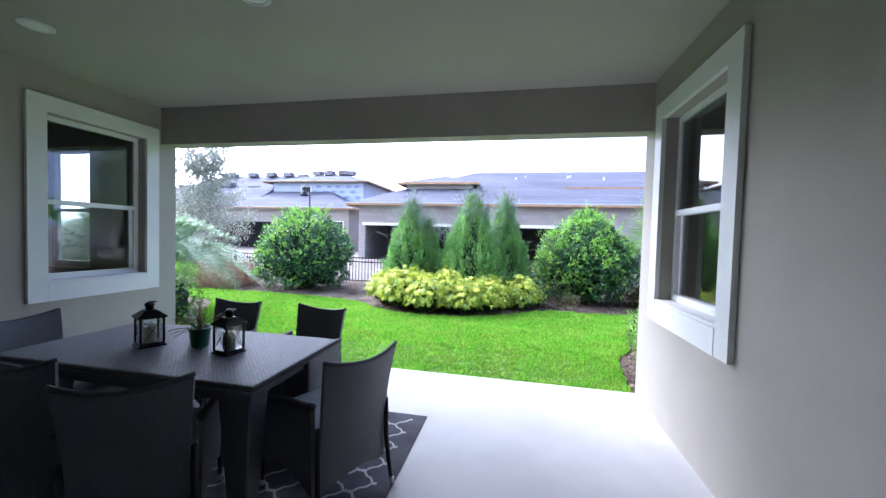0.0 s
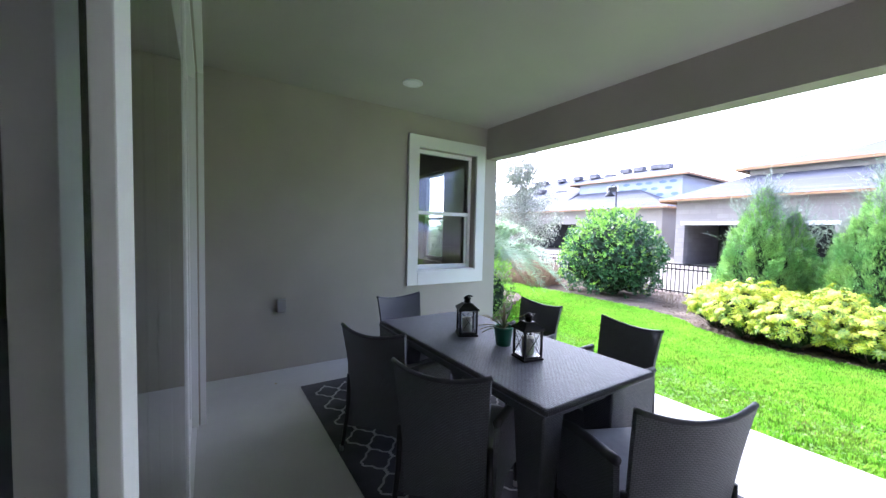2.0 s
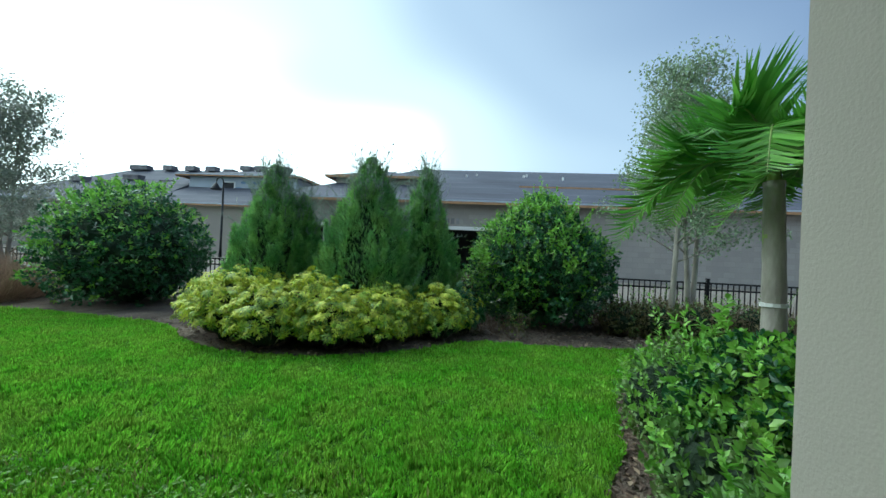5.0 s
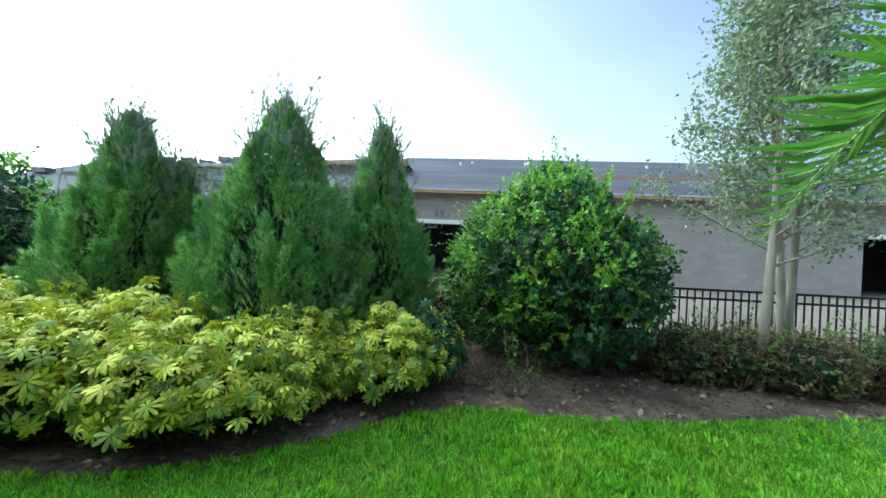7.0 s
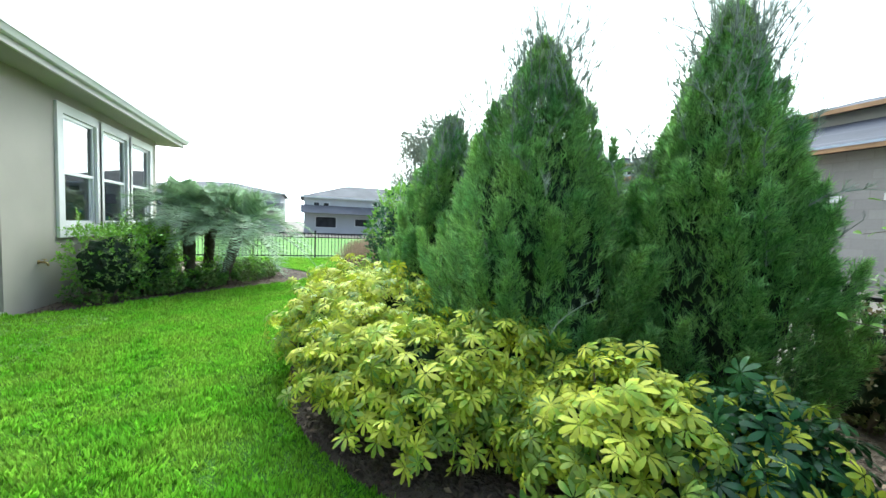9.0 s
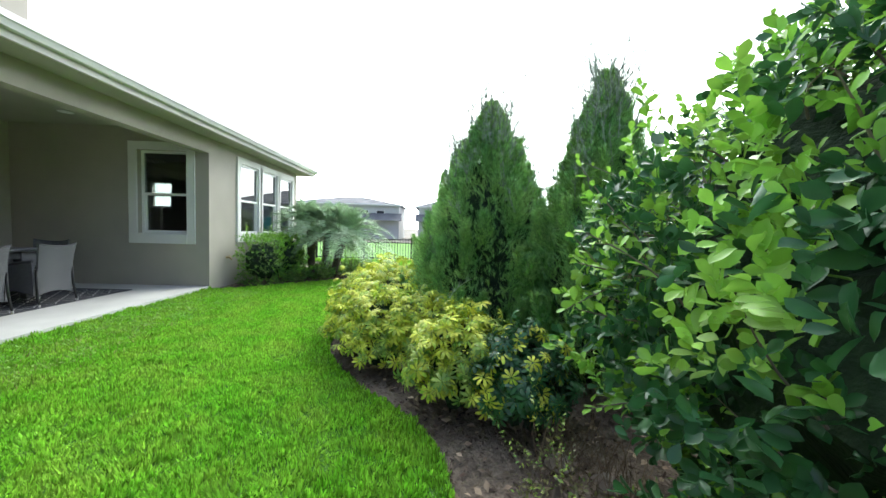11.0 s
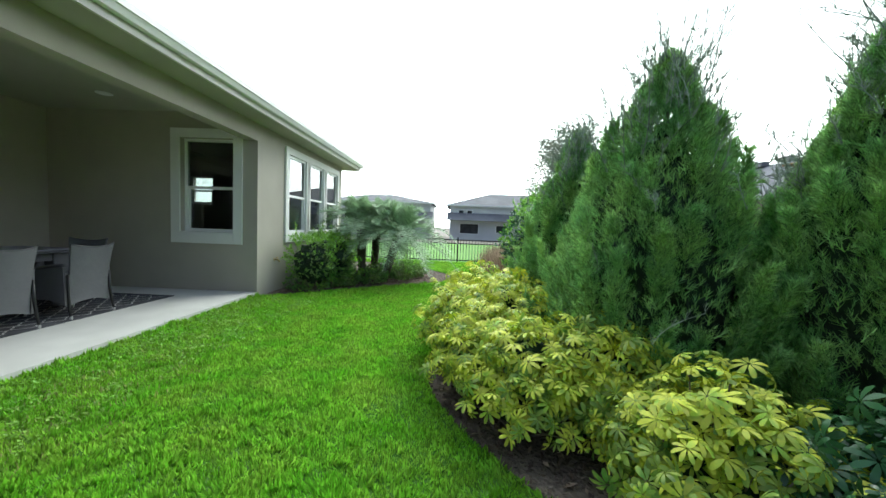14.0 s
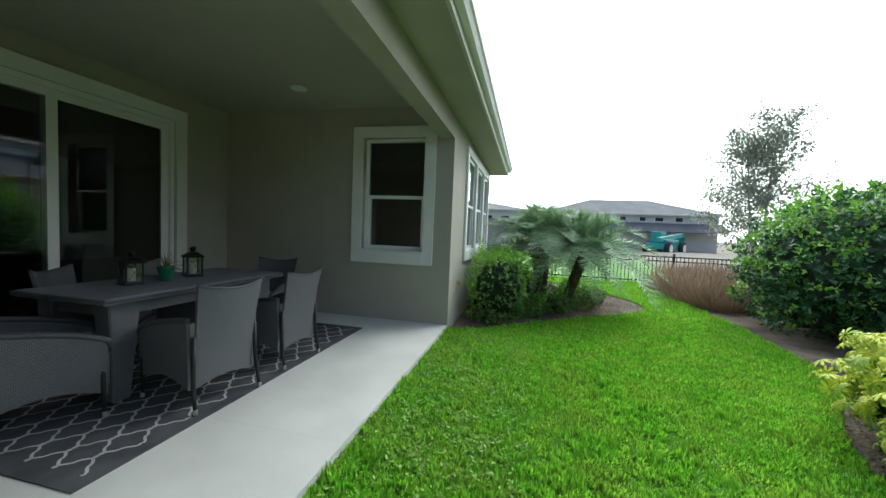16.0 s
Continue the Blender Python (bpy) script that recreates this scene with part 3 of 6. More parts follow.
def patio_table():
    t = thing("wicker_table", "dark woven wicker dining table with broad legs", "table", pose(-1.265, 3.03, 0))
    hx, hy = 0.82, 0.405
    top = bmesh.new()
    box(top, -hx, hx, -hy, hy, 0.698, 0.74, bevel=0.012)
    box_uv(part("tabletop", top, wicker("table_wicker", (0.165, 0.165, 0.20), 0.026, 0.013), t))
    for (ax, ay), (bx, by) in (((-hx, -hy), (hx, -hy)), ((hx, -hy), (hx, hy)), ((hx, hy), (-hx, hy)), ((-hx, hy), (-hx, -hy))):
        bm = bmesh.new()
        n = int(math.hypot(bx - ax, by - ay) / 0.0125)
        for i in range(n):
            u = (i + 0.5) / n
            bead = bmesh.ops.create_icosphere(bm, subdivisions=1, radius=0.5)["verts"]
            along = (bx - ax, by - ay)
            bmesh.ops.transform(bm, matrix=Matrix.LocRotScale((ax + along[0] * u, ay + along[1] * u, 0.722), Euler((0, 0.6 if along[0] else 0, 0)), (0.017 if along[0] else 0.015, 0.015 if along[0] else 0.017, 0.032)), verts=bead)
        part("braided_edge", bm, WICKER, t, smooth=True)
    box_uv(part("apron", boxes((-0.70, 0.70, -0.30, -0.275, 0.60, 0.69), (-0.70, 0.70, 0.275, 0.30, 0.60, 0.69), (-0.70, -0.675, -0.275, 0.275, 0.60, 0.69), (0.675, 0.70, -0.275, 0.275, 0.60, 0.69)), WICKER, t))
    for x in (-1, 1):
        for y in (-1, 1):
            bm = bmesh.new()
            lo = [bm.verts.new((x * 0.655 + sx * 0.055, y * 0.265 + sy * 0.045, 0.03)) for sx, sy in ((-1, -1), (1, -1), (1, 1), (-1, 1))]
            hi = [bm.verts.new((x * 0.64 + sx * 0.10, y * 0.25 + sy * 0.07, 0.69)) for sx, sy in ((-1, -1), (1, -1), (1, 1), (-1, 1))]
            bm.faces.new(lo[::-1]), bm.faces.new(hi)
            for i in range(4):
                bm.faces.new((lo[i], lo[(i + 1) % 4], hi[(i + 1) % 4], hi[i]))
            bmesh.ops.bevel(bm, geom=bm.edges[:], offset=0.008, segments=1, affect="EDGES")
            lg = box_uv(part("leg", bm, WICKER, t))
            part("foot_cap", lathe(bmesh.new(), [(0.018, 0.0), (0.02, 0.004), (0.02, 0.022)], 10, (x * 0.655, y * 0.265, 0.009)), CHROME, lg, "pale metal foot cap")


patio_table()

RUG = material("rug_charcoal", (0.10, 0.10, 0.112), 0.95, scale=4, fine=220, bump=0.6, bump_dist=0.004, spread=0.2, spec=0.2)
RUG_LINE = material("rug_ivory", (0.55, 0.54, 0.53), 0.95, scale=8, fine=220, bump=0.5, bump_dist=0.003, spread=0.12, spec=0.2)


def trellis_rug():
    """Flat outdoor rug with a lattice of pale interlaced lines inside a plain border."""
    x0, x1, y0, y1 = -2.885, 0.055, 2.20, 3.98
    r = thing("outdoor_rug", "charcoal outdoor rug with pale trellis pattern", "rug")
    part("rug_body", boxes((x0, x1, y0, y1, 0.001, 0.007), bevel=0.002), RUG, r)
    bx0, bx1, by0, by1 = x0 + 0.09, x1 - 0.09, y0 + 0.09, y1 - 0.09
    length, w = (bx1 - bx0) / 10, 0.0072
    pitch = (by1 - by0) / 17
    bm = bmesh.new()

    def f(t):
        """One lobe of the trellis: swells, steps in, comes to a point."""
        t = t % 1.0
        a = abs(2 * t - 1)
        return 0.5 - 0.5 * math.cos(math.pi * (1 - a)) + 0.10 * math.sin(4 * math.pi * a)

    steps = int((bx1 - bx0) / 0.0125)
    for k in range(17):
        base = by0 + (k + 0.5) * pitch
        sign = 1 if k % 2 else -1
        last = None
        for i in range(steps + 1):
            x = bx0 + (bx1 - bx0) * i / steps
            y = base + sign * (f((x - bx0) / length) - 0.5) * pitch
            dy = sign * (f((x - bx0 + 0.004) / length) - f((x - bx0 - 0.004) / length)) * pitch / 0.008
            q = math.hypot(1, dy)
            pair = (bm.verts.new((x - dy / q * w, y + w / q, 0.0085)), bm.verts.new((x + dy / q * w, y - w / q, 0.0085)))
            if last:
                bm.faces.new((last[0], last[1], pair[1], pair[0]))
            last = pair
    bmesh.ops.recalc_face_normals(bm, faces=bm.faces)
    part("trellis_pattern", bm, RUG_LINE, r, "pale woven trellis lines")


trellis_rug()

LANTERN = material("lantern_black", (0.014, 0.014, 0.015), 0.35, metal=0.5, scale=15, fine=140, bump=0.08, bump_dist=0.002, spread=0.15)
WAX = material("candle_wax", (0.78, 0.74, 0.66), 0.55, scale=12, fine=60, bump=0.05, spread=0.04)


def lantern(m, label):
    """Square metal lantern: base, four posts, panes with crossed wires, stepped roof, chimney and ring."""
    L = thing("candle_lantern", label, "lantern", m, "lanterns on the patio table")
    h, s = 0.165, 0.062
    part("lantern_base", boxes((-0.075, 0.075, -0.075, 0.075, 0.0, 0.014), (-0.068, 0.068, -0.068, 0.068, 0.014, 0.026), bevel=0.003), LANTERN, L)
    for x in (-1, 1):
        for y in (-1, 1):
            part("post", boxes((x * s - 0.0065, x * s + 0.0065, y * s - 0.0065, y * s + 0.0065, 0.026, h + 0.026), bevel=0.001), LANTERN, L)
    for k in range(4):
        q = Matrix.Rotation(k * math.pi / 2, 4, "Z")
        g = boxes((-s + 0.007, s - 0.007, s - 0.0015, s + 0.0015, 0.027, h + 0.025))
        bmesh.ops.transform(g, matrix=q, verts=g.verts)
        pane = part("pane", g, LANTERN_GLASS, L)
        wires = bmesh.new()
        for sx in (-1, 1):
            tube(wires, [(sx * (s - 0.008), s + 0.004, 0.03), (-sx * (s - 0.008), s + 0.004, h + 0.022)], 0.0016, 6)
        bmesh.ops.transform(wires, matrix=q, verts=wires.verts)
        part("wire_cross", wires, LANTERN, pane)
    roof = bmesh.new()
    prof = [(0.078, 0.0), (0.078, 0.012), (0.06, 0.026), (0.036, 0.048), (0.03, 0.052)]
    rings = [[roof.verts.new((sx * r, sy * r, h + 0.026 + z)) for sx, sy in ((-1, -1), (1, -1), (1, 1), (-1, 1))] for r, z in prof]
    for a, b in zip(rings, rings[1:]):
        for i in range(4):
            roof.faces.new((a[i], a[(i + 1) % 4], b[(i + 1) % 4], b[i]))
    roof.faces.new(rings[0][::-1]), roof.faces.new(rings[-1])
    part("lantern_roof", roof, LANTERN, L)
    part("chimney", lathe(bmesh.new(), [(0.024, 0.0), (0.024, 0.028), (0.03, 0.03), (0.03, 0.036), (0.018, 0.048), (0.006, 0.054)], 16, (0, 0, h + 0.078)), LANTERN, L, smooth=True)
    ring = [(0.022 * math.cos(a), 0.021 + 0.021 * math.sin(a), h + 0.128 - 0.004 * math.sin(a)) for a in np.linspace(0, 2 * math.pi, 17)]
    part("ring", tube(bmesh.new(), ring, 0.003, 6, cap=False), LANTERN, L, smooth=True)
    return L


def candle(x, y, z, r=0.033, h=0.095):
    c = thing("pillar_candle", "ivory pillar candle standing in a lantern", "candle", pose(x, y, z), "candles")
    part("wax", lathe(bmesh.new(), [(r * 0.96, 0), (r, 0.004), (r, h - 0.005), (r * 0.94, h), (r * 0.7, h - 0.004), (r * 0.2, h - 0.007)], 20), WAX, c, smooth=True)
    part("wick", tube(bmesh.new(), [(0, 0, h - 0.008), (0.001, 0.001, h + 0.008)], 0.0012, 6), LANTERN, c)


for x, y, turn in ((-1.45, 2.98, -26), (-0.91, 3.0, -12)):
    if turn == -26:
        first_lantern = lantern(pose(x, y, 0.742, 0, 0, turn) @ Matrix.Scale(0.9, 4), "black metal candle lantern with glass panes")
    else:
        copy_thing(first_lantern, pose(x, y, 0.742, 0, 0, turn) @ Matrix.Scale(0.95, 4))
    candle(x + 0.003, y, 0.768 if turn == -12 else 0.7664)

POT = material("green_pot_glaze", (0.012, 0.16, 0.075), 0.3, scale=12, fine=60, bump=0.03, spread=0.08)
DRY = material("dry_leaf", (0.48, 0.32, 0.19), 0.7, colour2=(0.20, 0.22, 0.10), scale=14, fine=60, bump=0.1, spread=0.2, island=0.35)


def potted_plant():
    p = thing("potted_plant", "small spiky plant in a green glazed pot", "plant", pose(-1.15, 3.04, 0.742) @ Matrix.Scale(1.35, 4))
    part("pot", lathe(bmesh.new(), [(0.03, 0), (0.034, 0.004), (0.043, 0.075), (0.046, 0.078), (0.046, 0.088), (0.041, 0.088), (0.039, 0.078)], 24), POT, p, smooth=True)
    part("potting_soil", lathe(bmesh.new(), [(0.037, 0.070), (0.038, 0.076)], 16), SOIL, p)
    rng = np.random.default_rng(5)
    for k in range(26):
        a, lift, ln = rng.uniform(0, 2 * math.pi), rng.uniform(0.3, 1.5), rng.uniform(0.08, 0.15)
        bm = bmesh.new()
        d = Vector((math.cos(a) * math.cos(lift), math.sin(a) * math.cos(lift), math.sin(lift)))
        side = d.cross(Vector((0, 0, 1))).normalized()
        last = None
        for i in range(6):
            u = i / 5
            c = Vector((0, 0, 0.078)) + d * ln * u + Vector((0, 0, -0.05)) * u * u * math.cos(lift)
            w = 0.0045 * (1 - u) + 0.0006
            row = [bm.verts.new(c - side * w), bm.verts.new(c + Vector((0, 0, -0.003))), bm.verts.new(c + side * w)]
            if last:
                bm.faces.new((last[0], last[1], row[1], row[0]))
                bm.faces.new((last[1], last[2], row[2], row[1]))
            last = row
        part("leaf", bm, DRY, p)


potted_plant()


# ---- fittings on the house ----
LAMP_LENS = material("lamp_lens", (0.9, 0.9, 0.88), 0.5, scale=10, fine=40, bump=0.0, spread=0.02)


def downlight(x, y):
    d = thing("recessed_downlight", "round white recessed ceiling light, switched off", "ceiling light", pose(x, y, CEIL_Z), "ceiling lights")
    part("trim_ring", lathe(bmesh.new(), [(0.098, -0.001), (0.098, -0.006), (0.09, -0.011), (0.072, -0.013), (0.072, -0.001)], 32), VINYL, d, smooth=True)
    part("lens", lathe(bmesh.new(), [(0.071, -0.002), (0.071, -0.009), (0.05, -0.011)], 32), LAMP_LENS, d, smooth=True)


downlight(-2.66, 3.17)
downlight(-0.88, 3.13)
o = thing("outlet_box", "grey weatherproof outlet cover on the stucco", "outlet", pose(XW, 2.12, 0.655))
part("cover", boxes((0.001, 0.045, -0.038, 0.038, -0.065, 0.065), bevel=0.008), material("outlet_grey", (0.30, 0.29, 0.27), 0.5, scale=12, fine=70, bump=0.05, spread=0.06), o)
part("lid_hinge", tube(bmesh.new(), [(0.03, -0.036, 0.068), (0.03, 0.036, 0.068)], 0.005, 8), CHROME, o)
t = thing("hose_tap", "brass garden hose tap on the stucco wall", "tap", pose(-3.99, YF, 0.49))
BRASS = material("brass", (0.55, 0.42, 0.2), 0.4, metal=0.9, scale=20, fine=90, bump=0.05, spread=0.1)
part("flange", lathe(bmesh.new(), [(0.028, 0.0), (0.028, 0.004), (0.012, 0.008)], 16), BRASS, t).matrix_basis = pose(0, 0.001, 0, -90)
part("spout", tube(bmesh.new(), [(0, 0.004, 0), (0, 0.06, 0.0), (0, 0.085, -0.012), (0, 0.095, -0.045)], (0.011, 0.012, 0.012, 0.012), 10), BRASS, t, smooth=True)
part("handle_wheel", lathe(bmesh.new(), [(0.008, 0.0), (0.024, 0.004), (0.024, 0.009), (0.008, 0.012)], 12, (0, 0.055, 0.028)), BRASS, t, smooth=True)
part("stem", tube(bmesh.new(), [(0, 0.055, 0.005), (0, 0.055, 0.03)], 0.005, 8), BRASS, t)
for x, y in ((-3.07, 2.02), (-2.86, 2.50)):
    bm = bmesh.new()
    bmesh.ops.create_icosphere(bm, subdivisions=2, radius=0.5)
    bmesh.ops.transform(bm, matrix=Matrix.Diagonal((0.03, 0.02, 0.006, 1)), verts=bm.verts)
    for vtx in bm.verts:
        vtx.co += Vector((0.004, 0.003, 0)) * noise.noise(vtx.co * 90)
    ob = link_mesh("dead_leaf", bm, DRY)
    ob.location = (x, y, 0.003 if y < 2.2 else 0.004)
    tagged(ob, "small brown dead leaf lying on concrete", "leaf", "fallen leaves")

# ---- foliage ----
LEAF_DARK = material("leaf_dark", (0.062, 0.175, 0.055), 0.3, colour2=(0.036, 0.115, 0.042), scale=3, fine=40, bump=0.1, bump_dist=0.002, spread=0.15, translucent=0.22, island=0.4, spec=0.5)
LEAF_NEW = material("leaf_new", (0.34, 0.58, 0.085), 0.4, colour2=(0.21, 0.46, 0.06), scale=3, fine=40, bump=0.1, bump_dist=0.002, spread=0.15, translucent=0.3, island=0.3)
LEAF_YELLOW = material("leaf_variegated", (0.68, 0.70, 0.075), 0.55, colour2=(0.33, 0.50, 0.05), scale=12, fine=60, bump=0.1, bump_dist=0.002, spread=0.12, translucent=0.16, island=0.3, contrast=(0.36, 0.52))
LEAF_UNDER = material("leaf_under", (0.17, 0.33, 0.06), 0.5, colour2=(0.46, 0.54, 0.11), scale=16, fine=50, bump=0.1, bump_dist=0.002, spread=0.15, translucent=0.3, island=0.35)
CYPRESS = material("cypress_spray", (0.37, 0.58, 0.18), 0.6, colour2=(0.22, 0.45, 0.16), scale=3.5, fine=30, bump=0, spread=0.2, translucent=0.3, island=0.5, spec=0.3)
CYPRESS_TIP = material("cypress_tip", (0.38, 0.44, 0.36), 0.7, scale=6, fine=30, bump=0, spread=0.15, translucent=0.2, island=0.3, spec=0.2)
# near-black colour painted for the shade deep inside bushes and conifers
SHADE_CORE = material("inner_shade", (0.022, 0.050, 0.018), 0.9, scale=6, fine=40, bump=0.6, bump_dist=0.03, spread=0.3)
BARK = material("bark", (0.16, 0.12, 0.09), 0.9, colour2=(0.26, 0.22, 0.18), scale=9, fine=60, bump=0.8, bump_dist=0.01, spread=0.2, stretch=(1, 1, 0.25))
DARK_BARK = material("palm_fibre", (0.085, 0.065, 0.05), 0.95, colour2=(0.14, 0.115, 0.09), scale=14, fine=70, bump=1.0, bump_dist=0.02, spread=0.3)
PALE_BARK = material("pale_bark", (0.42, 0.38, 0.33), 0.9, colour2=(0.28, 0.25, 0.21), scale=9, fine=60, bump=0.6, bump_dist=0.008, spread=0.15, stretch=(1, 1, 0.3))
PALM_LEAF = material("palm_leaf", (0.12, 0.32, 0.045), 0.4, colour2=(0.20, 0.40, 0.055), scale=2, fine=30, bump=0, spread=0.15, translucent=0.3, island=0.3)
PALM_GREY = material("date_palm_leaf", (0.42, 0.54, 0.34), 0.45, colour2=(0.29, 0.44, 0.24), scale=2, fine=30, bump=0, spread=0.15, translucent=0.25, island=0.3)
CROWNSHAFT = material("crownshaft", (0.30, 0.38, 0.10), 0.5, colour2=(0.22, 0.28, 0.09), scale=4, fine=50, bump=0.2, bump_dist=0.004, spread=0.1)
RED_GRASS = material("fountain_grass", (0.33, 0.20, 0.15), 0.7, colour2=(0.42, 0.31, 0.20), scale=1.5, fine=30, bump=0, spread=0.2, translucent=0.25, island=0.35)
DARK_GRASS = material("dark_grass", (0.14, 0.085, 0.06), 0.75, colour2=(0.20, 0.15, 0.09), scale=1.5, fine=30, bump=0, spread=0.2, translucent=0.2, island=0.4)
TREE_LEAF = material("tree_leaf", (0.30, 0.38, 0.22), 0.45, colour2=(0.20, 0.29, 0.15), scale=1.5, fine=20, bump=0, spread=0.15, translucent=0.3, island=0.4)
TREE_RED = material("tree_leaf_greyish", (0.42, 0.42, 0.36), 0.5, colour2=(0.31, 0.35, 0.26), scale=1.5, fine=20, bump=0, spread=0.15, translucent=0.3, island=0.4)
OLIVE = material("olive_leaf", (0.17, 0.19, 0.065), 0.5, colour2=(0.20, 0.15, 0.075), scale=2, fine=40, bump=0, spread=0.15, translucent=0.25, island=0.45)
CLOVER = material("ground_cover", (0.13, 0.29, 0.06), 0.5, colour2=(0.21, 0.29, 0.09), scale=2, fine=40, bump=0, spread=0.15, translucent=0.25, island=0.4)

LEAF_V = [(0, 0, 0)]
for u, w in ((0.2, 0.13), (0.45, 0.25), (0.7, 0.28), (0.88, 0.19)):
    LEAF_V += [(-w, u, 0.06 - 0.1 * u * u), (0, u, -0.02 - 0.12 * u * u), (w, u, 0.06 - 0.1 * u * u)]
LEAF_V.append((0, 1.0, -0.16))
LEAF_F = [(0, 2, 1), (0, 3, 2)]
for i in (1, 4, 7):
    LEAF_F += [(i, i + 1, i + 4), (i, i + 4, i + 3), (i + 1, i + 2, i + 5), (i + 1, i + 5, i + 4)]
LEAF_F += [(10, 11, 13), (11, 12, 13)]
SMALL_V = [(0, 0, 0), (-0.27, 0.5, 0.06), (0, 0.5, -0.03), (0.27, 0.5, 0.06), (0, 1, -0.06)]
SMALL_F = [(0, 2, 1), (0, 3, 2), (1, 2, 4), (2, 3, 4)]


def unit(v):
    return v / (np.linalg.norm(v, axis=-1, keepdims=True) + 1e-9)


def lumps(d, seed, scale=2.6, amount=0.10):
    """Slow bumps of a crown's outline in the directions d."""
    return np.array([1 + amount * noise.fractal(Vector(p) * scale + Vector((seed * 7.3, seed * 3.1, 0)), 0.8, 2.0, 3) for p in d])


# lumpy dark blob added to stand for the shade between the leaves
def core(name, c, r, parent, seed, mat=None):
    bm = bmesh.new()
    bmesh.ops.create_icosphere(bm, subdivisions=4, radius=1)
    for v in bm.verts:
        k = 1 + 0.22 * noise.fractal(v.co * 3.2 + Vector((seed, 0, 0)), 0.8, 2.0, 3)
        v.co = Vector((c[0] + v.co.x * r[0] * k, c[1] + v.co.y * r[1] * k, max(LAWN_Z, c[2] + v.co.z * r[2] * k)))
    return part(name, bm, mat or SHADE_CORE, parent, smooth=False)


def whorls(tips, axes, per, twig, size, rng, droop=0.0):
    """Leaves set round short shoots: where they sit, point and face."""
    n = len(tips)
    u = np.tile(np.linspace(0.15, 1.0, per), n)
    t = np.repeat(tips, per, 0)
    a = np.repeat(unit(axes), per, 0)
    r = unit(np.cross(a, rng.normal(size=(n * per, 3))))
    pos = t + a * (twig * (u - 1.0))[:, None]
    spread = (1.15 - 0.75 * u)[:, None]
    ax = unit(r * spread + a * (0.35 + 0.5 * u)[:, None] + np.array([0, 0, -droop]))
    nr = unit(a - ax * np.sum(a * ax, 1, keepdims=True) + 0.35 * rng.normal(size=a.shape))
    s = size * rng.uniform(0.7, 1.2, n * per) * (1.05 - 0.3 * u)
    return pos, ax, nr, s


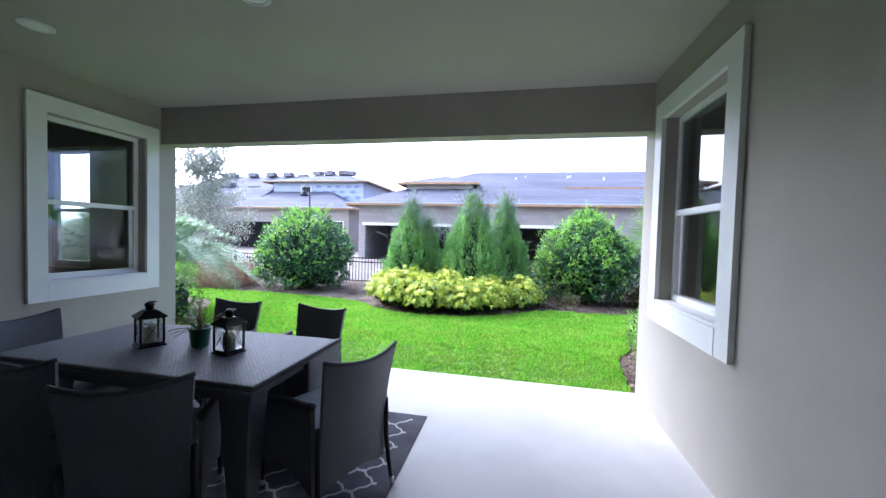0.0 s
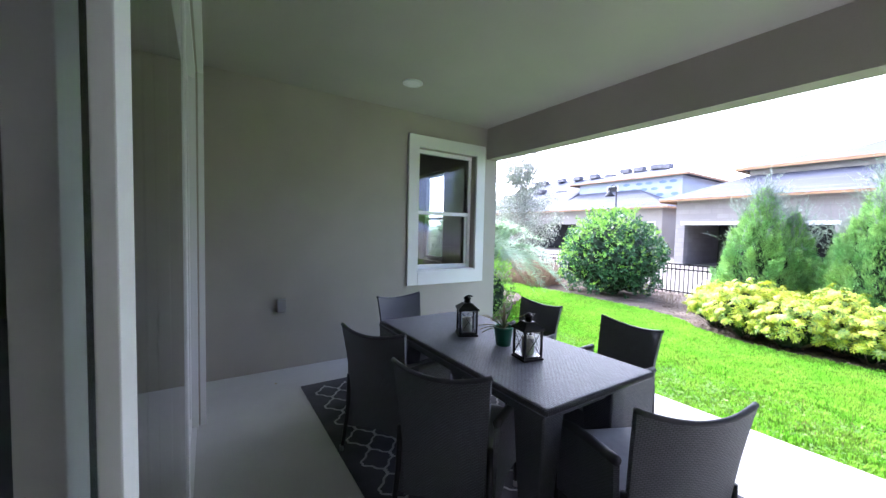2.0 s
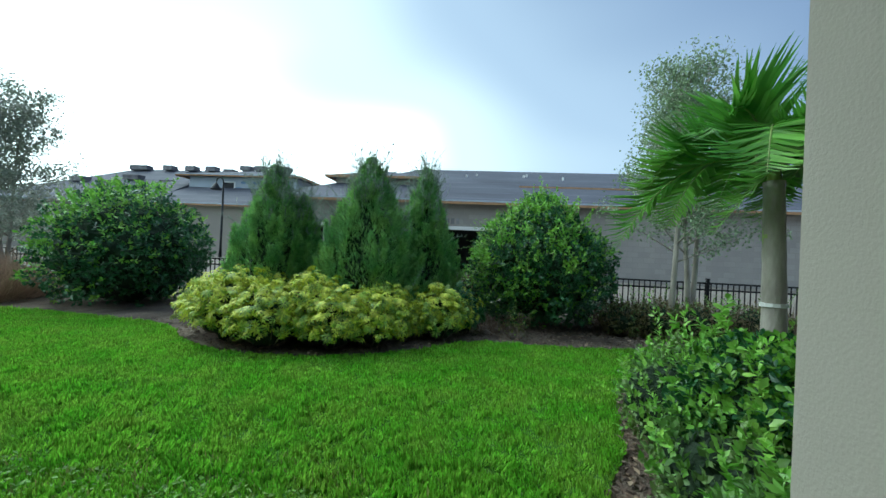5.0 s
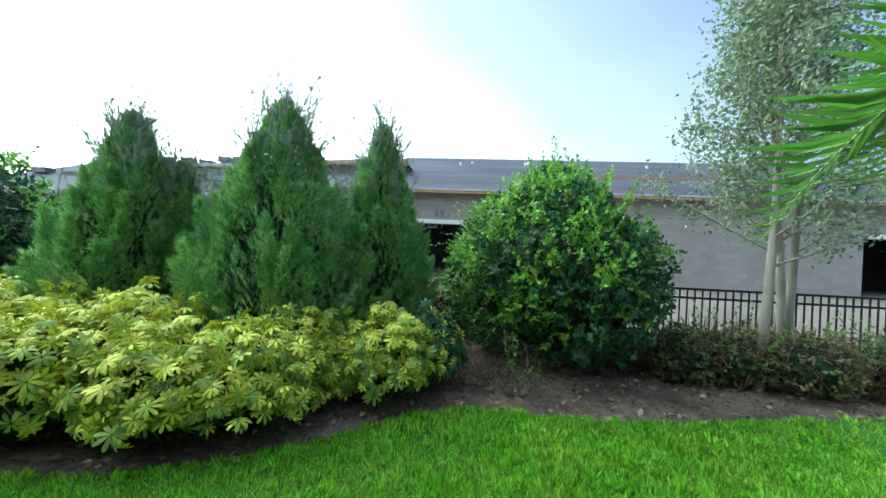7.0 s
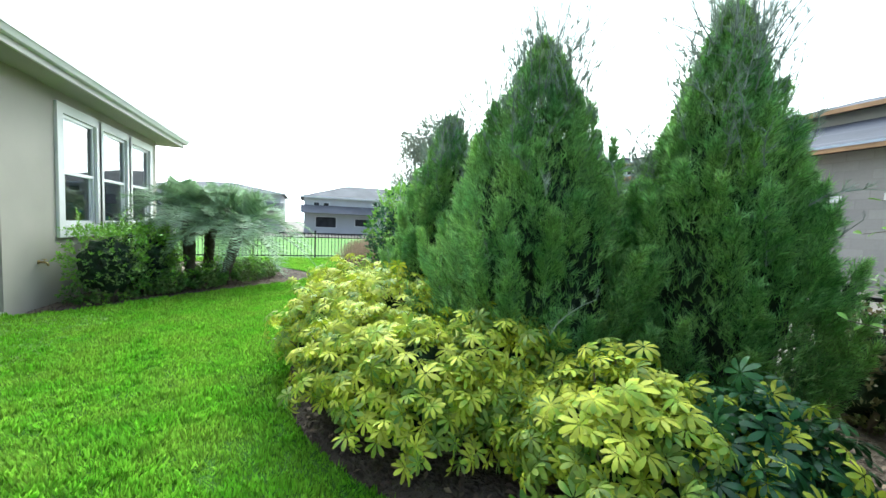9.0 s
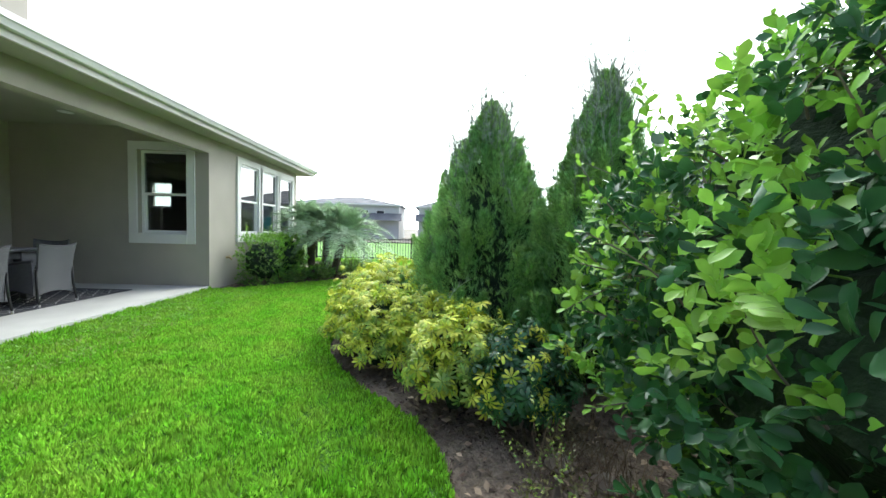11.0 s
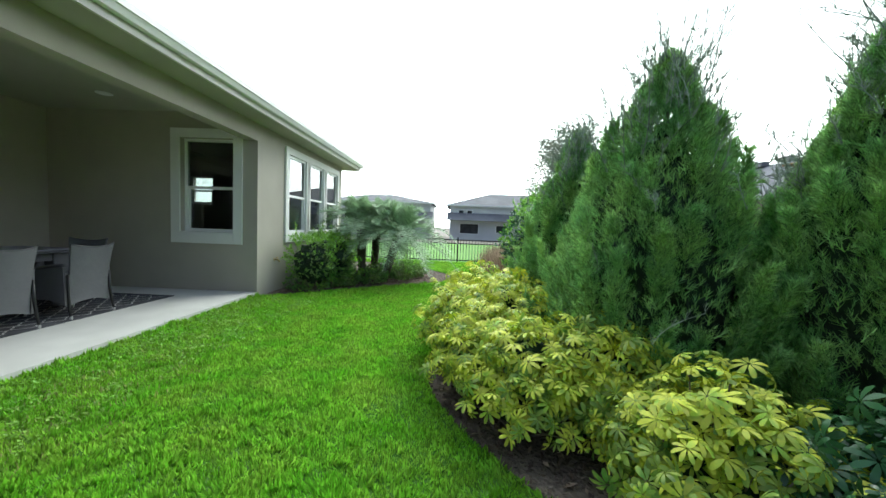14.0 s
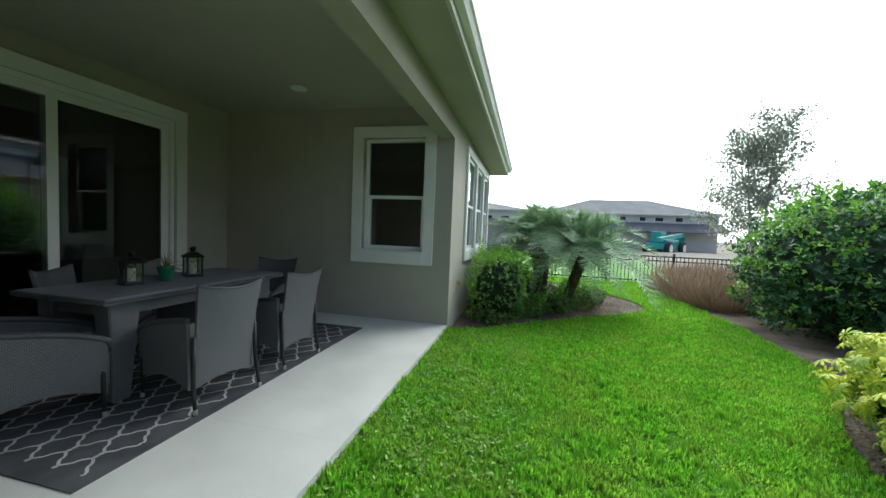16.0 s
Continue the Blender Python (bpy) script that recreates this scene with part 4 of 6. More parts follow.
def round_bush(name, label, c, r, tips, per, size, seed, new_share=0.35, shoots=14, twig=0.12, template=None, category="shrub", zmin=-0.85, square=0.0, new_mat=None, old_mat=None, trunk=True, lump=0.09, crown=0.0, clump=0.0, sprigs=0):
    """A dense clipped bush: short trunk, near-black core as painted shade, whorled leaves, young bright shoots on top.
    """
    rng = np.random.default_rng(seed)
    tv, tf = template or (LEAF_V, LEAF_F)
    b = thing(name, label, category, pose(c[0], c[1], LAWN_Z))
    c = np.array([0, 0, c[2] - LAWN_Z])
    r = np.array(r)
    d = unit(rng.normal(size=(tips * 2, 3)))
    d = d[d[:, 2] > zmin][:tips]
    if square:
        d = unit(d)
        d = d * (1 + square * (1 / np.max(np.abs(d), 1) - 1))[:, None]
    dn = unit(d)
    k = lumps(dn, seed, amount=lump) * (1 - 0.27 * rng.random(len(d)) ** 2.0)
    narrow = 1 - crown * np.clip(dn[:, 2], 0, 1) ** 1.5
    tip = c + d * r * np.stack([narrow, narrow, np.ones(len(d))], 1) * k[:, None]
    tip[:, 2] = np.maximum(tip[:, 2], 0.03)
    ax = dn * 0.8 + np.array([0, 0, 0.45]) + 0.55 * rng.normal(size=d.shape)
    # bright leaves favour south-west and top: sunlight put into the leaf colour
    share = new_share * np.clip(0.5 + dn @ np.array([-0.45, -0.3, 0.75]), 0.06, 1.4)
    if clump:
        patch = np.array([noise.noise(Vector(q) * 4.5 + Vector((seed, 0, 0))) for q in dn])
        gap = (patch < -0.05) & (rng.random(len(d)) < 0.36)
        d, dn, k, tip, ax, patch, share = (q[~gap] for q in (d, dn, k, tip, ax, patch, share))
        share = np.where(patch > 0.08, share * (1 + clump), share * (1 - clump) * 0.6)
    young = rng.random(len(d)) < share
    pos, la, ln, ls = whorls(tip[~young], ax[~young], per, twig, size, rng)
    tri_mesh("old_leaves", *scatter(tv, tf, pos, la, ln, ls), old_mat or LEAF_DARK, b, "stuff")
    yt = tip[young] + unit(ax[young]) * rng.uniform(0, 0.05, young.sum())[:, None]
    ya = ax[young]
    if shoots:
        sd = unit(rng.normal(size=(shoots, 3)) * np.array([0.8, 0.8, 0.3]) + np.array([0, 0, 0.9]))
        for q in sd:
            slim = 1 - crown * max(q[2], 0) ** 1.5
            base, ln_ = c + q * r * np.array([slim, slim, 1]) * 0.98, rng.uniform(0.1, 0.36)
            way = unit(q * 0.5 + np.array([0, 0, 0.8]) + 0.3 * rng.normal(size=3))
            m = 4
            yt = np.concatenate([yt, base + way * np.linspace(0.2, 1, m)[:, None] * ln_])
            ya = np.concatenate([ya, np.tile(way, (m, 1))])
    if len(yt):
        pos, la, ln, ls = whorls(yt, ya, per, twig, size * 0.95, rng)
        if sprigs:
            stems = bmesh.new()
            for i in range(sprigs):
                # bright sprigs lean to the same side, adding to its painted sunlight
                q = unit(rng.normal(size=3) * np.array([1, 1, 0.7]) + np.array([-0.5, -0.35, 0.25]))
                slim = 1 - crown * max(q[2], 0) ** 1.5
                way, length = unit(q * 0.8 + np.array([0, 0, 0.35]) + 0.45 * rng.normal(size=3)), rng.uniform(0.22, 0.46) * (0.6 if q[2] > 0.6 else 1 if q[2] > 0.25 else 0.62)
                base, bend = c + q * r * np.array([slim, slim, 1]) * 0.84, 0.08 * rng.normal(size=3)
                u = np.linspace(0.3, 1.0, 10)
                line = base + way * (length * u)[:, None] + bend * (u * u)[:, None]
                tube(stems, [tuple(base), *(tuple(v) for v in line[::3])], (0.004, 0.0036, 0.003, 0.0024, 0.0016), 5)
                side = unit(np.cross(way, rng.normal(size=3)))
                turn = np.where(np.arange(10) % 2, 1.0, -1.0)[:, None]
                pos = np.concatenate([pos, line])
                la = np.concatenate([la, unit(side * turn * (1.1 - 0.7 * u)[:, None] + way * 0.75 + 0.25 * rng.normal(size=(10, 3)))])
                ln = np.concatenate([ln, np.array([0, 0, 1.0]) + 0.5 * q + 0.35 * rng.normal(size=(10, 3))])
                ls = np.concatenate([ls, rng.uniform(0.043, 0.068, 10) * (1.1 - 0.45 * u)])
            part("stem_growth", stems, BARK, b, "thin brown shoots")["kind"] = "stuff"
        tri_mesh("young_leaves", *scatter(tv, tf, pos, la, ln, ls), new_mat or LEAF_NEW, b, "stuff", label="bright young leaves, more on the sunward side")
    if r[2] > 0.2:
        core("inner_shade", c - np.array([0, 0, 0.06 * r[2]]), r * np.array([0.72, 0.72, 0.68]), b, seed)
    if trunk:
        bm = bmesh.new()
        for i in range(5):
            a = i * 1.257 + seed
            tube(bm, [(0.05 * math.cos(a), 0.05 * math.sin(a), -0.03), (0.15 * math.cos(a), 0.15 * math.sin(a), c[2] * 0.3), (r[0] * 0.5 * math.cos(a), r[1] * 0.5 * math.sin(a), c[2] * 0.9)], (0.025, 0.02, 0.01), 6)
        part("stem_work", bm, BARK, b, smooth=True)["kind"] = "stuff"
    return b


round_bush("viburnum_bush", "large rounded glossy green bush, lightly clipped", (2.42, 10.72, 0.98), (1.22, 1.22, 1.18), 5600, 7, 0.058, 3, shoots=44, new_share=0.5, twig=0.10, crown=0.5, lump=0.18, clump=0.85, sprigs=230)
round_bush("viburnum_bush", "large rounded dark green bush by the fence", (-5.1, 10.42, 0.89), (1.34, 1.30, 1.26), 3000, 6, 0.085, 8, shoots=16, new_share=0.55, crown=0.25, zmin=-0.72, lump=0.14, clump=0.6, template=(SMALL_V, SMALL_F))


def conifer(x, y, height, radius, seed, leaders=((0, 0, 1.0),)):
    """Feathery upright conifer: trunk, flat sprays pointing up and out, thin pale wisps at the top."""
    rng = np.random.default_rng(seed)
    t = thing("cypress_tree", "feathery blue-green conifer with wispy top", "conifer", pose(x, y, LAWN_Z), "row of conifers")
    def spray(w):
      v, f = [(0, 0, 0)], []
      for k, (u, a, ln) in enumerate(((0, 0, 1.0), (0.12, 0.5, 0.6), (0.2, -0.5, 0.55), (0.4, 0.45, 0.45), (0.5, -0.45, 0.42), (0.62, 0.35, 0.33))):
        i = len(v)
        dx, dy = math.sin(a), math.cos(a)
        v += [(-dy * w, u + dx * w, 0), (dy * w, u - dx * w, 0), (dx * ln, u + dy * ln, 0.08 * (k % 3 - 1))]
        f.append((i, i + 1, i + 2))
      return v, f

    allp, alla, alls, wp, wa, ws = [], [], [], [], [], []
    trunk, twigs = bmesh.new(), bmesh.new()

    def girth(h):
        return 0.74 + 1.18 * h if h < 0.22 else max(1.0 - ((h - 0.22) / 0.78) ** 1.4, 0.0) + 0.015

    for lx, ly, share in leaders:
        H = height * share - 0.3
        R = radius * (1.2 if share > 0.9 else 0.74) * (0.9 if len(leaders) > 1 else 1)
        plumes = int(105 * share * (1 if share > 0.9 else 0.6))
        for i in range(plumes):
            h0 = (i / plumes) ** 0.95 * 0.9
            az = i * 2.399 + rng.uniform(-0.4, 0.4)
            ln = rng.uniform(0.38, 0.70) * (1 - 0.55 * h0)
            h1 = min(h0 + 0.8 * ln / H, 0.99)
            r1 = R * girth(h1) * rng.uniform(0.84, 1.14)
            r0 = min(R * girth(h0) * 0.72, r1 * 1.1)
            z0, z1 = 0.04 + h0 * H, min(0.04 + h0 * H + ln, H + rng.uniform(-0.1, 0.08))
            thick = rng.uniform(0.06, 0.115) * (1.15 - 0.75 * h0)
            m = int(330 * (1 - 0.35 * h0))
            u = rng.random(m) ** 0.8
            out = np.array([math.cos(az), math.sin(az), 0.0])
            mid = np.array([lx, ly, 0.0]) + out * (r0 + (r1 - r0) * u ** 0.8)[:, None] + np.array([0, 0, 1.0]) * (z0 + (z1 - z0) * u)[:, None]
            off = unit(rng.normal(size=(m, 3)) * np.array([1, 1, 0.4]) + 0.5 * out)
            fat = thick * np.sin(math.pi * (0.22 + 0.75 * u)) * (1.05 - 0.45 * u) * rng.random(m) ** 0.5
            allp.append(mid + off * fat[:, None])
            alla.append(np.array([0, 0, 0.85]) + 0.3 * out + 0.55 * off + 0.25 * rng.normal(size=(m, 3)))
            alls.append(rng.uniform(0.042, 0.085, m) * np.where(rng.random(m) < 0.08, 1.5, 1.0))
            wisps = 5 if h1 > 0.75 else 2 if h1 > 0.6 else int(rng.random() < 0.08)
            for w in range(wisps):
                base = np.array([lx, ly, 0.0]) + out * (r1 + 0.02) * rng.uniform(0.7, 1.1) + np.array([0, 0, z1 - rng.uniform(0.0, 0.12)]) + 0.05 * rng.normal(size=3)
                way = unit(out * rng.uniform(0.1, 0.5) + np.array([0, 0, 1.0]) + 0.22 * rng.normal(size=3))
                wl_ = rng.uniform(0.14, 0.34) + 0.22 * max(h1 - 0.6, 0)
                bend = rng.normal(size=3) * 0.07
                pts = [Vector(base + way * wl_ * k + bend * k * k) for k in np.linspace(0, 1, 5)]
                tube(twigs, pts, [0.0036, 0.003, 0.0026, 0.002, 0.0014], 4)
                wp += [np.array(pts[k // 3]) for k in range(13)]
                wa += [way + 0.4 * rng.normal(size=3) for k in range(13)]
                ws += list(rng.uniform(0.022, 0.05, 13))
        n = int(9000 * share)
        h = rng.random(n)
        a = rng.uniform(0, 2 * math.pi, n)
        rr = R * np.array([girth(q) for q in h]) * rng.uniform(0.6, 0.93, n)
        allp.append(np.stack([lx + rr * np.cos(a), ly + rr * np.sin(a), 0.05 + h * H], 1))
        alla.append(np.stack([np.cos(a) * 0.5, np.sin(a) * 0.5, np.full(n, 0.85)], 1) + 0.3 * rng.normal(size=(n, 3)))
        alls.append(rng.uniform(0.06, 0.11, n))
        tube(trunk, [(lx * 0.3, ly * 0.3, -0.03), (lx * 0.8, ly * 0.8, H * 0.4), (lx, ly, H)], (0.05, 0.035, 0.006), 7)
        core("inner_shade", (lx, ly, H * 0.38), (R * 0.55, R * 0.55, H * 0.40), t, seed)
    p, ax, s = np.concatenate(allp), np.concatenate(alla), np.concatenate(alls)
    nr = rng.normal(size=p.shape)
    tri_mesh("sprays", *scatter(*spray(0.034), p, ax, nr, s), CYPRESS, t, "stuff")
    wp, wa = np.array(wp), np.array(wa)
    tri_mesh("wispy_growth", *scatter(*spray(0.026), wp, wa, rng.normal(size=wp.shape), np.array(ws) * 1.7), CYPRESS_TIP, t, "stuff", label="thin pale wispy tips")
    part("trunk", trunk, BARK, t, smooth=True)
    part("twig_work", twigs, CYPRESS_TIP, t)["kind"] = "stuff"


conifer(-1.66, 9.5, 2.56, 0.64, 11, ((-0.06, -0.05, 1.0), (0.28, 0.18, 0.84), (-0.36, -0.02, 0.62)))
conifer(-0.30, 9.58, 2.74, 0.78, 12, ((0, 0, 1.0), (-0.38, 0.05, 0.72)))
conifer(0.42, 10.4, 2.78, 0.58, 13, ((0, 0, 1.0), (-0.32, -0.16, 0.70)))

PALM_V, PALM_F = [(0, 0, 0)], []
for k in range(8):
    a = (k - 3.5) * 0.77
    sx, sy, ln = math.sin(a), math.cos(a), 1.0 - 0.05 * abs(k - 3.5)
    i = len(PALM_V)
    for u, w, z in ((0.10, 0.02, 0.02), (0.45, 0.125, 0.0), (0.78, 0.155, -0.10), (1.0, 0.075, -0.26)):
        for e in (-w, w):
            PALM_V.append((sx * ln * u + sy * e, sy * ln * u - sx * e, z))
    for j in (i, i + 2, i + 4):
        PALM_F += [(j, j + 1, j + 3), (j, j + 3, j + 2)]


def schefflera(x, y, w, d, h, seed, yellow=0.8, turn=0.0):
    """Bushy plant with hand-shaped leaves, more of them yellow towards the top, greener below."""
    rng = np.random.default_rng(seed)
    s = thing("variegated_schefflera", "yellow and green variegated schefflera bush" if yellow > 0.4 else "green schefflera bush among yellow ones", "shrub", pose(x, y, LAWN_Z, 0, 0, turn), "low hedge of variegated shrubs")
    n = 640
    q = unit(rng.normal(size=(n * 2, 3)))
    q = q[q[:, 2] > -0.35][:n]
    k = lumps(q, seed, 4.6, 0.42) * (1 - 0.34 * rng.random(len(q)) ** 2)
    p = np.array([0, 0, h * 0.45]) + q * np.array([w, d, h * 0.55]) * k[:, None]
    p[:, 2] = np.maximum(p[:, 2], 0.06)
    face = unit(q * 0.7 + np.array([0, 0, 0.5]) + 0.5 * rng.normal(size=q.shape))
    ax = unit(np.cross(face, rng.normal(size=q.shape)))
    size = rng.uniform(0.042, 0.08, len(q))
    is_yellow = rng.random(len(q)) < yellow * np.clip(0.74 + 0.4 * q[:, 2], 0.5, 1.0)
    for name, sel, mat, lab in (("yellow_leaves", is_yellow, LEAF_YELLOW, "yellow variegated hand-shaped leaves"), ("green_leaves", ~is_yellow, LEAF_UNDER if yellow > 0.4 else LEAF_DARK, "greener leaves, more of them low down")):
        if sel.any():
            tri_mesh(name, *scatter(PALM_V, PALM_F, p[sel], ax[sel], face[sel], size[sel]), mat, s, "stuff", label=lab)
    bm = bmesh.new()
    for i in range(0, len(q), 9):
        e = p[i] * np.array([0.9, 0.9, 0.95])
        tube(bm, [(p[i][0] * 0.2, p[i][1] * 0.2, -0.02), (e[0] * 0.6, e[1] * 0.6, e[2] * 0.5), tuple(e)], (0.008, 0.006, 0.003), 5)
    part("stem_work", bm, BARK, s)["kind"] = "stuff"
    core("inner_shade", (0, 0, h * 0.42), (w * 0.66, d * 0.66, h * 0.40), s, seed)


for i, (x, y, w, d, h, yl) in enumerate(((-2.05, 8.78, 0.42, 0.40, 0.72, 0.85), (-1.55, 8.42, 0.46, 0.42, 0.82, 0.9), (-1.02, 8.30, 0.45, 0.42, 0.72, 0.9), (-0.62, 8.55, 0.48, 0.46, 0.80, 0.85), (-0.30, 8.42, 0.42, 0.40, 0.66, 0.85),
                                         (0.08, 8.62, 0.42, 0.40, 0.68, 0.85), (0.44, 9.12, 0.28, 0.26, 0.46, 0.6), (0.86, 9.25, 0.40, 0.38, 0.66, 0.7), (1.14, 9.60, 0.30, 0.30, 0.62, 0.2), (-1.3, 8.85, 0.4, 0.36, 0.72, 0.8), (0.15, 9.05, 0.4, 0.36, 0.70, 0.7))):
    schefflera(x, y, w, d, h, 40 + i, yl, 30 * i)

# clipped hedge and low shrubs in the side beds
for i, (x, y, rx, ry, top) in enumerate(((-4.27, 5.50, 0.38, 0.42, 0.96), (-4.88, 5.66, 0.48, 0.42, 0.97), (-5.5, 5.40, 0.48, 0.40, 0.96), (-6.15, 5.40, 0.48, 0.40, 0.95))):
    round_bush("clipped_shrub", "clipped dense green shrub against the house", (x, y, top * 0.45), (rx, ry, top * 0.56), 620, 6, 0.05, 60 + i, new_share=1.5, shoots=4, twig=0.07, template=(SMALL_V, SMALL_F), zmin=-0.95, square=0.75, old_mat=CLOVER)
for i, (x, y, rx, ry, top, sz) in enumerate(((3.05, 5.65, 0.62, 0.55, 0.93, 0.075), (3.75, 6.0, 0.7, 0.6, 0.9, 0.075), (2.78, 6.15, 0.42, 0.42, 0.78, 0.07), (4.3, 5.6, 0.8, 0.6, 0.9, 0.075))):
    round_bush("broadleaf_shrub", "bright green broad-leaved shrub beside the house", (x, y, top * 0.45), (rx, ry, top * 0.56), 1150, 7, sz * 0.74, 70 + i, new_share=0.32, shoots=5, twig=0.08, zmin=-0.95)
for i, (x, y, rx, ry, top) in enumerate(((2.62, 6.75, 0.32, 0.38, 0.55), (2.95, 7.2, 0.36, 0.34, 0.55), (3.45, 7.45, 0.4, 0.34, 0.5), (2.40, 5.9, 0.26, 0.36, 0.5), (2.3, 5.35, 0.24, 0.3, 0.5))):
    round_bush("spreading_shrub", "low spreading shrub with small grey-green leaves", (x, y, top * 0.4), (rx, ry, top * 0.6), 420, 6, 0.05, 80 + i, new_share=0.3, shoots=6, twig=0.08, template=(SMALL_V, SMALL_F), zmin=-0.95, old_mat=CLOVER, new_mat=LEAF_NEW, lump=0.2)
for i, (x, y, rx, ry, top) in enumerate(((-4.85, 5.98, 0.33, 0.28, 0.34), (-5.3, 6.4, 0.36, 0.34, 0.32), (-5.95, 6.95, 0.38, 0.32, 0.32), (-6.5, 7.2, 0.4, 0.3, 0.34), (-5.9, 6.4, 0.5, 0.4, 0.4), (-6.8, 6.9, 0.5, 0.4, 0.4))):
    round_bush("ground_cover_plant", "low dark green ground cover under the palms", (x, y, top * 0.26), (rx, ry, top * 0.46), 260, 6, 0.06, 90 + i, new_share=0.25, shoots=3, twig=0.07, template=(SMALL_V, SMALL_F), zmin=-0.95, old_mat=CLOVER, new_mat=LEAF_NEW, trunk=False, lump=0.2)


def frond(rng, base, az, lift, length, leaf, droop, count, width):
    """One feather leaf: midrib points and its leaflets."""
    u = np.linspace(0, 1, 14)
    out = np.array([math.cos(az), math.sin(az), 0])
    rib = base + out * (length * (u * math.cos(lift)))[:, None] + np.array([0, 0, 1]) * (length * (u * math.sin(lift) - droop * u ** 2.2))[:, None]
    k = np.linspace(0.14, 0.995, count)
    pts = np.stack([np.interp(k, u, rib[:, i]) for i in range(3)], 1)
    tan = unit(np.stack([np.gradient(np.interp(k, u, rib[:, i])) for i in range(3)], 1))
    side = unit(np.cross(tan, np.array([0, 0, 1.0])))
    pos, ax, nr, sz = [], [], [], []
    ln = leaf * np.sin(math.pi * np.clip(k * 0.9 + 0.1, 0, 1)) ** 0.5
    for sgn in (-1, 1):
        pos.append(pts)
        ax.append(side * sgn + tan * 0.75 + np.array([0, 0, 0.12]) + 0.12 * rng.normal(size=pts.shape))
        nr.append(np.cross(tan, side) + 0.2 * rng.normal(size=pts.shape))
        sz.append(ln * rng.uniform(0.85, 1.1, count))
    return rib, np.concatenate(pos), np.concatenate(ax), np.concatenate(nr), np.concatenate(sz)


def palm(name, label, x, y, top, lean, fronds, length, leaf, mat, seed, date=False):
    rng = np.random.default_rng(seed)
    p = thing(name, label, "palm", pose(x, y, LAWN_Z))
    head = np.array([lean[0], lean[1], top - LAWN_Z])
    bm = bmesh.new()
    n = 22
    pts = [tuple(np.array([0, 0, -0.03]) * (1 - u) + head * u + np.array([-lean[0], -lean[1], 0]) * 0.25 * u * (1 - u)) for u in np.linspace(0, 1, n)]
    if date:
        rad = [0.066 + 0.035 * u + (0.014 if i % 2 else 0) for i, u in enumerate(np.linspace(0, 1, n))]
    else:
        rad = [0.080 - 0.02 * u + (0.003 if i % 3 == 0 else 0) for i, u in enumerate(np.linspace(0, 1, n))]
    tube(bm, pts, rad, 12)
    part("trunk", bm, DARK_BARK if date else PALE_BARK, p, smooth=True)
    if not date:
        shaft = bmesh.new()
        tube(shaft, [tuple(head * 0.55), tuple(head * 0.78), tuple(head * 0.95), tuple(head + np.array([0, 0, 0.12]))], (0.062, 0.064, 0.055, 0.03), 12)
        part("crownshaft", shaft, CROWNSHAFT, p, "smooth green crownshaft", smooth=True)
        ring = bmesh.new()
        tube(ring, [tuple(head * 0.50), tuple(head * 0.515)], (0.079, 0.079), 12)
        part("trunk_ring", ring, TRIM, p, "pale leaf scar ring")
    P, A, N, S = [], [], [], []
    for i in range(fronds):
        lift = rng.uniform(0.0, 1.45) if date else rng.uniform(0.3, 1.2)
        rib, pp, aa, nn, zz = frond(rng, head + np.array([0, 0, 0.0 if date else 0.1]), i * 2.399 + rng.uniform(-0.2, 0.2), lift, length * rng.uniform(0.85, 1.1), leaf, rng.uniform(0.5, 0.85) if date else rng.uniform(0.65, 1.0), 60 if date else 58, 0)
        P.append(pp), A.append(aa), N.append(nn), S.append(zz)
        rb = bmesh.new()
        tube(rb, [tuple(q) for q in rib], [0.011 * (1 - 0.85 * u) for u in np.linspace(0, 1, len(rib))], 5)
        part("frond_rib", rb, CROWNSHAFT if not date else PALM_GREY, p)
    blade_v = [(-0.03, 0.02, 0), (0.03, 0.02, 0), (-0.036, 0.5, 0.0), (0.036, 0.5, 0.0), (0, 1, -0.22)] if not date else [(-0.022, 0, 0), (0.022, 0, 0), (-0.028, 0.5, 0), (0.028, 0.5, 0), (0, 1, -0.16)]
    tri_mesh("frond_foliage", *scatter(blade_v, [(0, 1, 3), (0, 3, 2), (2, 3, 4)], np.concatenate(P), np.concatenate(A), np.concatenate(N), np.concatenate(S)), mat, p, "stuff")


palm("date_palm", "small grey-green date palm with drooping fronds", -5.42, 6.15, 1.06, (-0.12, -0.05), 44, 1.48, 0.30, PALM_GREY, 21, True)
palm("date_palm", "small grey-green date palm leaning outwards", -5.62, 6.6, 0.98, (0.08, 0.32), 42, 1.45, 0.30, PALM_GREY, 22, True)
palm("date_palm", "small grey-green date palm leaning outwards", -6.1, 6.25, 1.06, (-0.35, 0.0), 38, 1.45, 0.30, PALM_GREY, 23, True)
palm("christmas_palm", "young palm with green crownshaft and arching fronds", 3.46, 7.05, 1.72, (-0.02, 0.05), 12, 1.25, 0.50, PALM_LEAF, 25)
palm("christmas_palm", "young palm with green crownshaft and arching fronds", 3.98, 6.75, 1.85, (0.1, -0.1), 12, 1.25, 0.50, PALM_LEAF, 26)


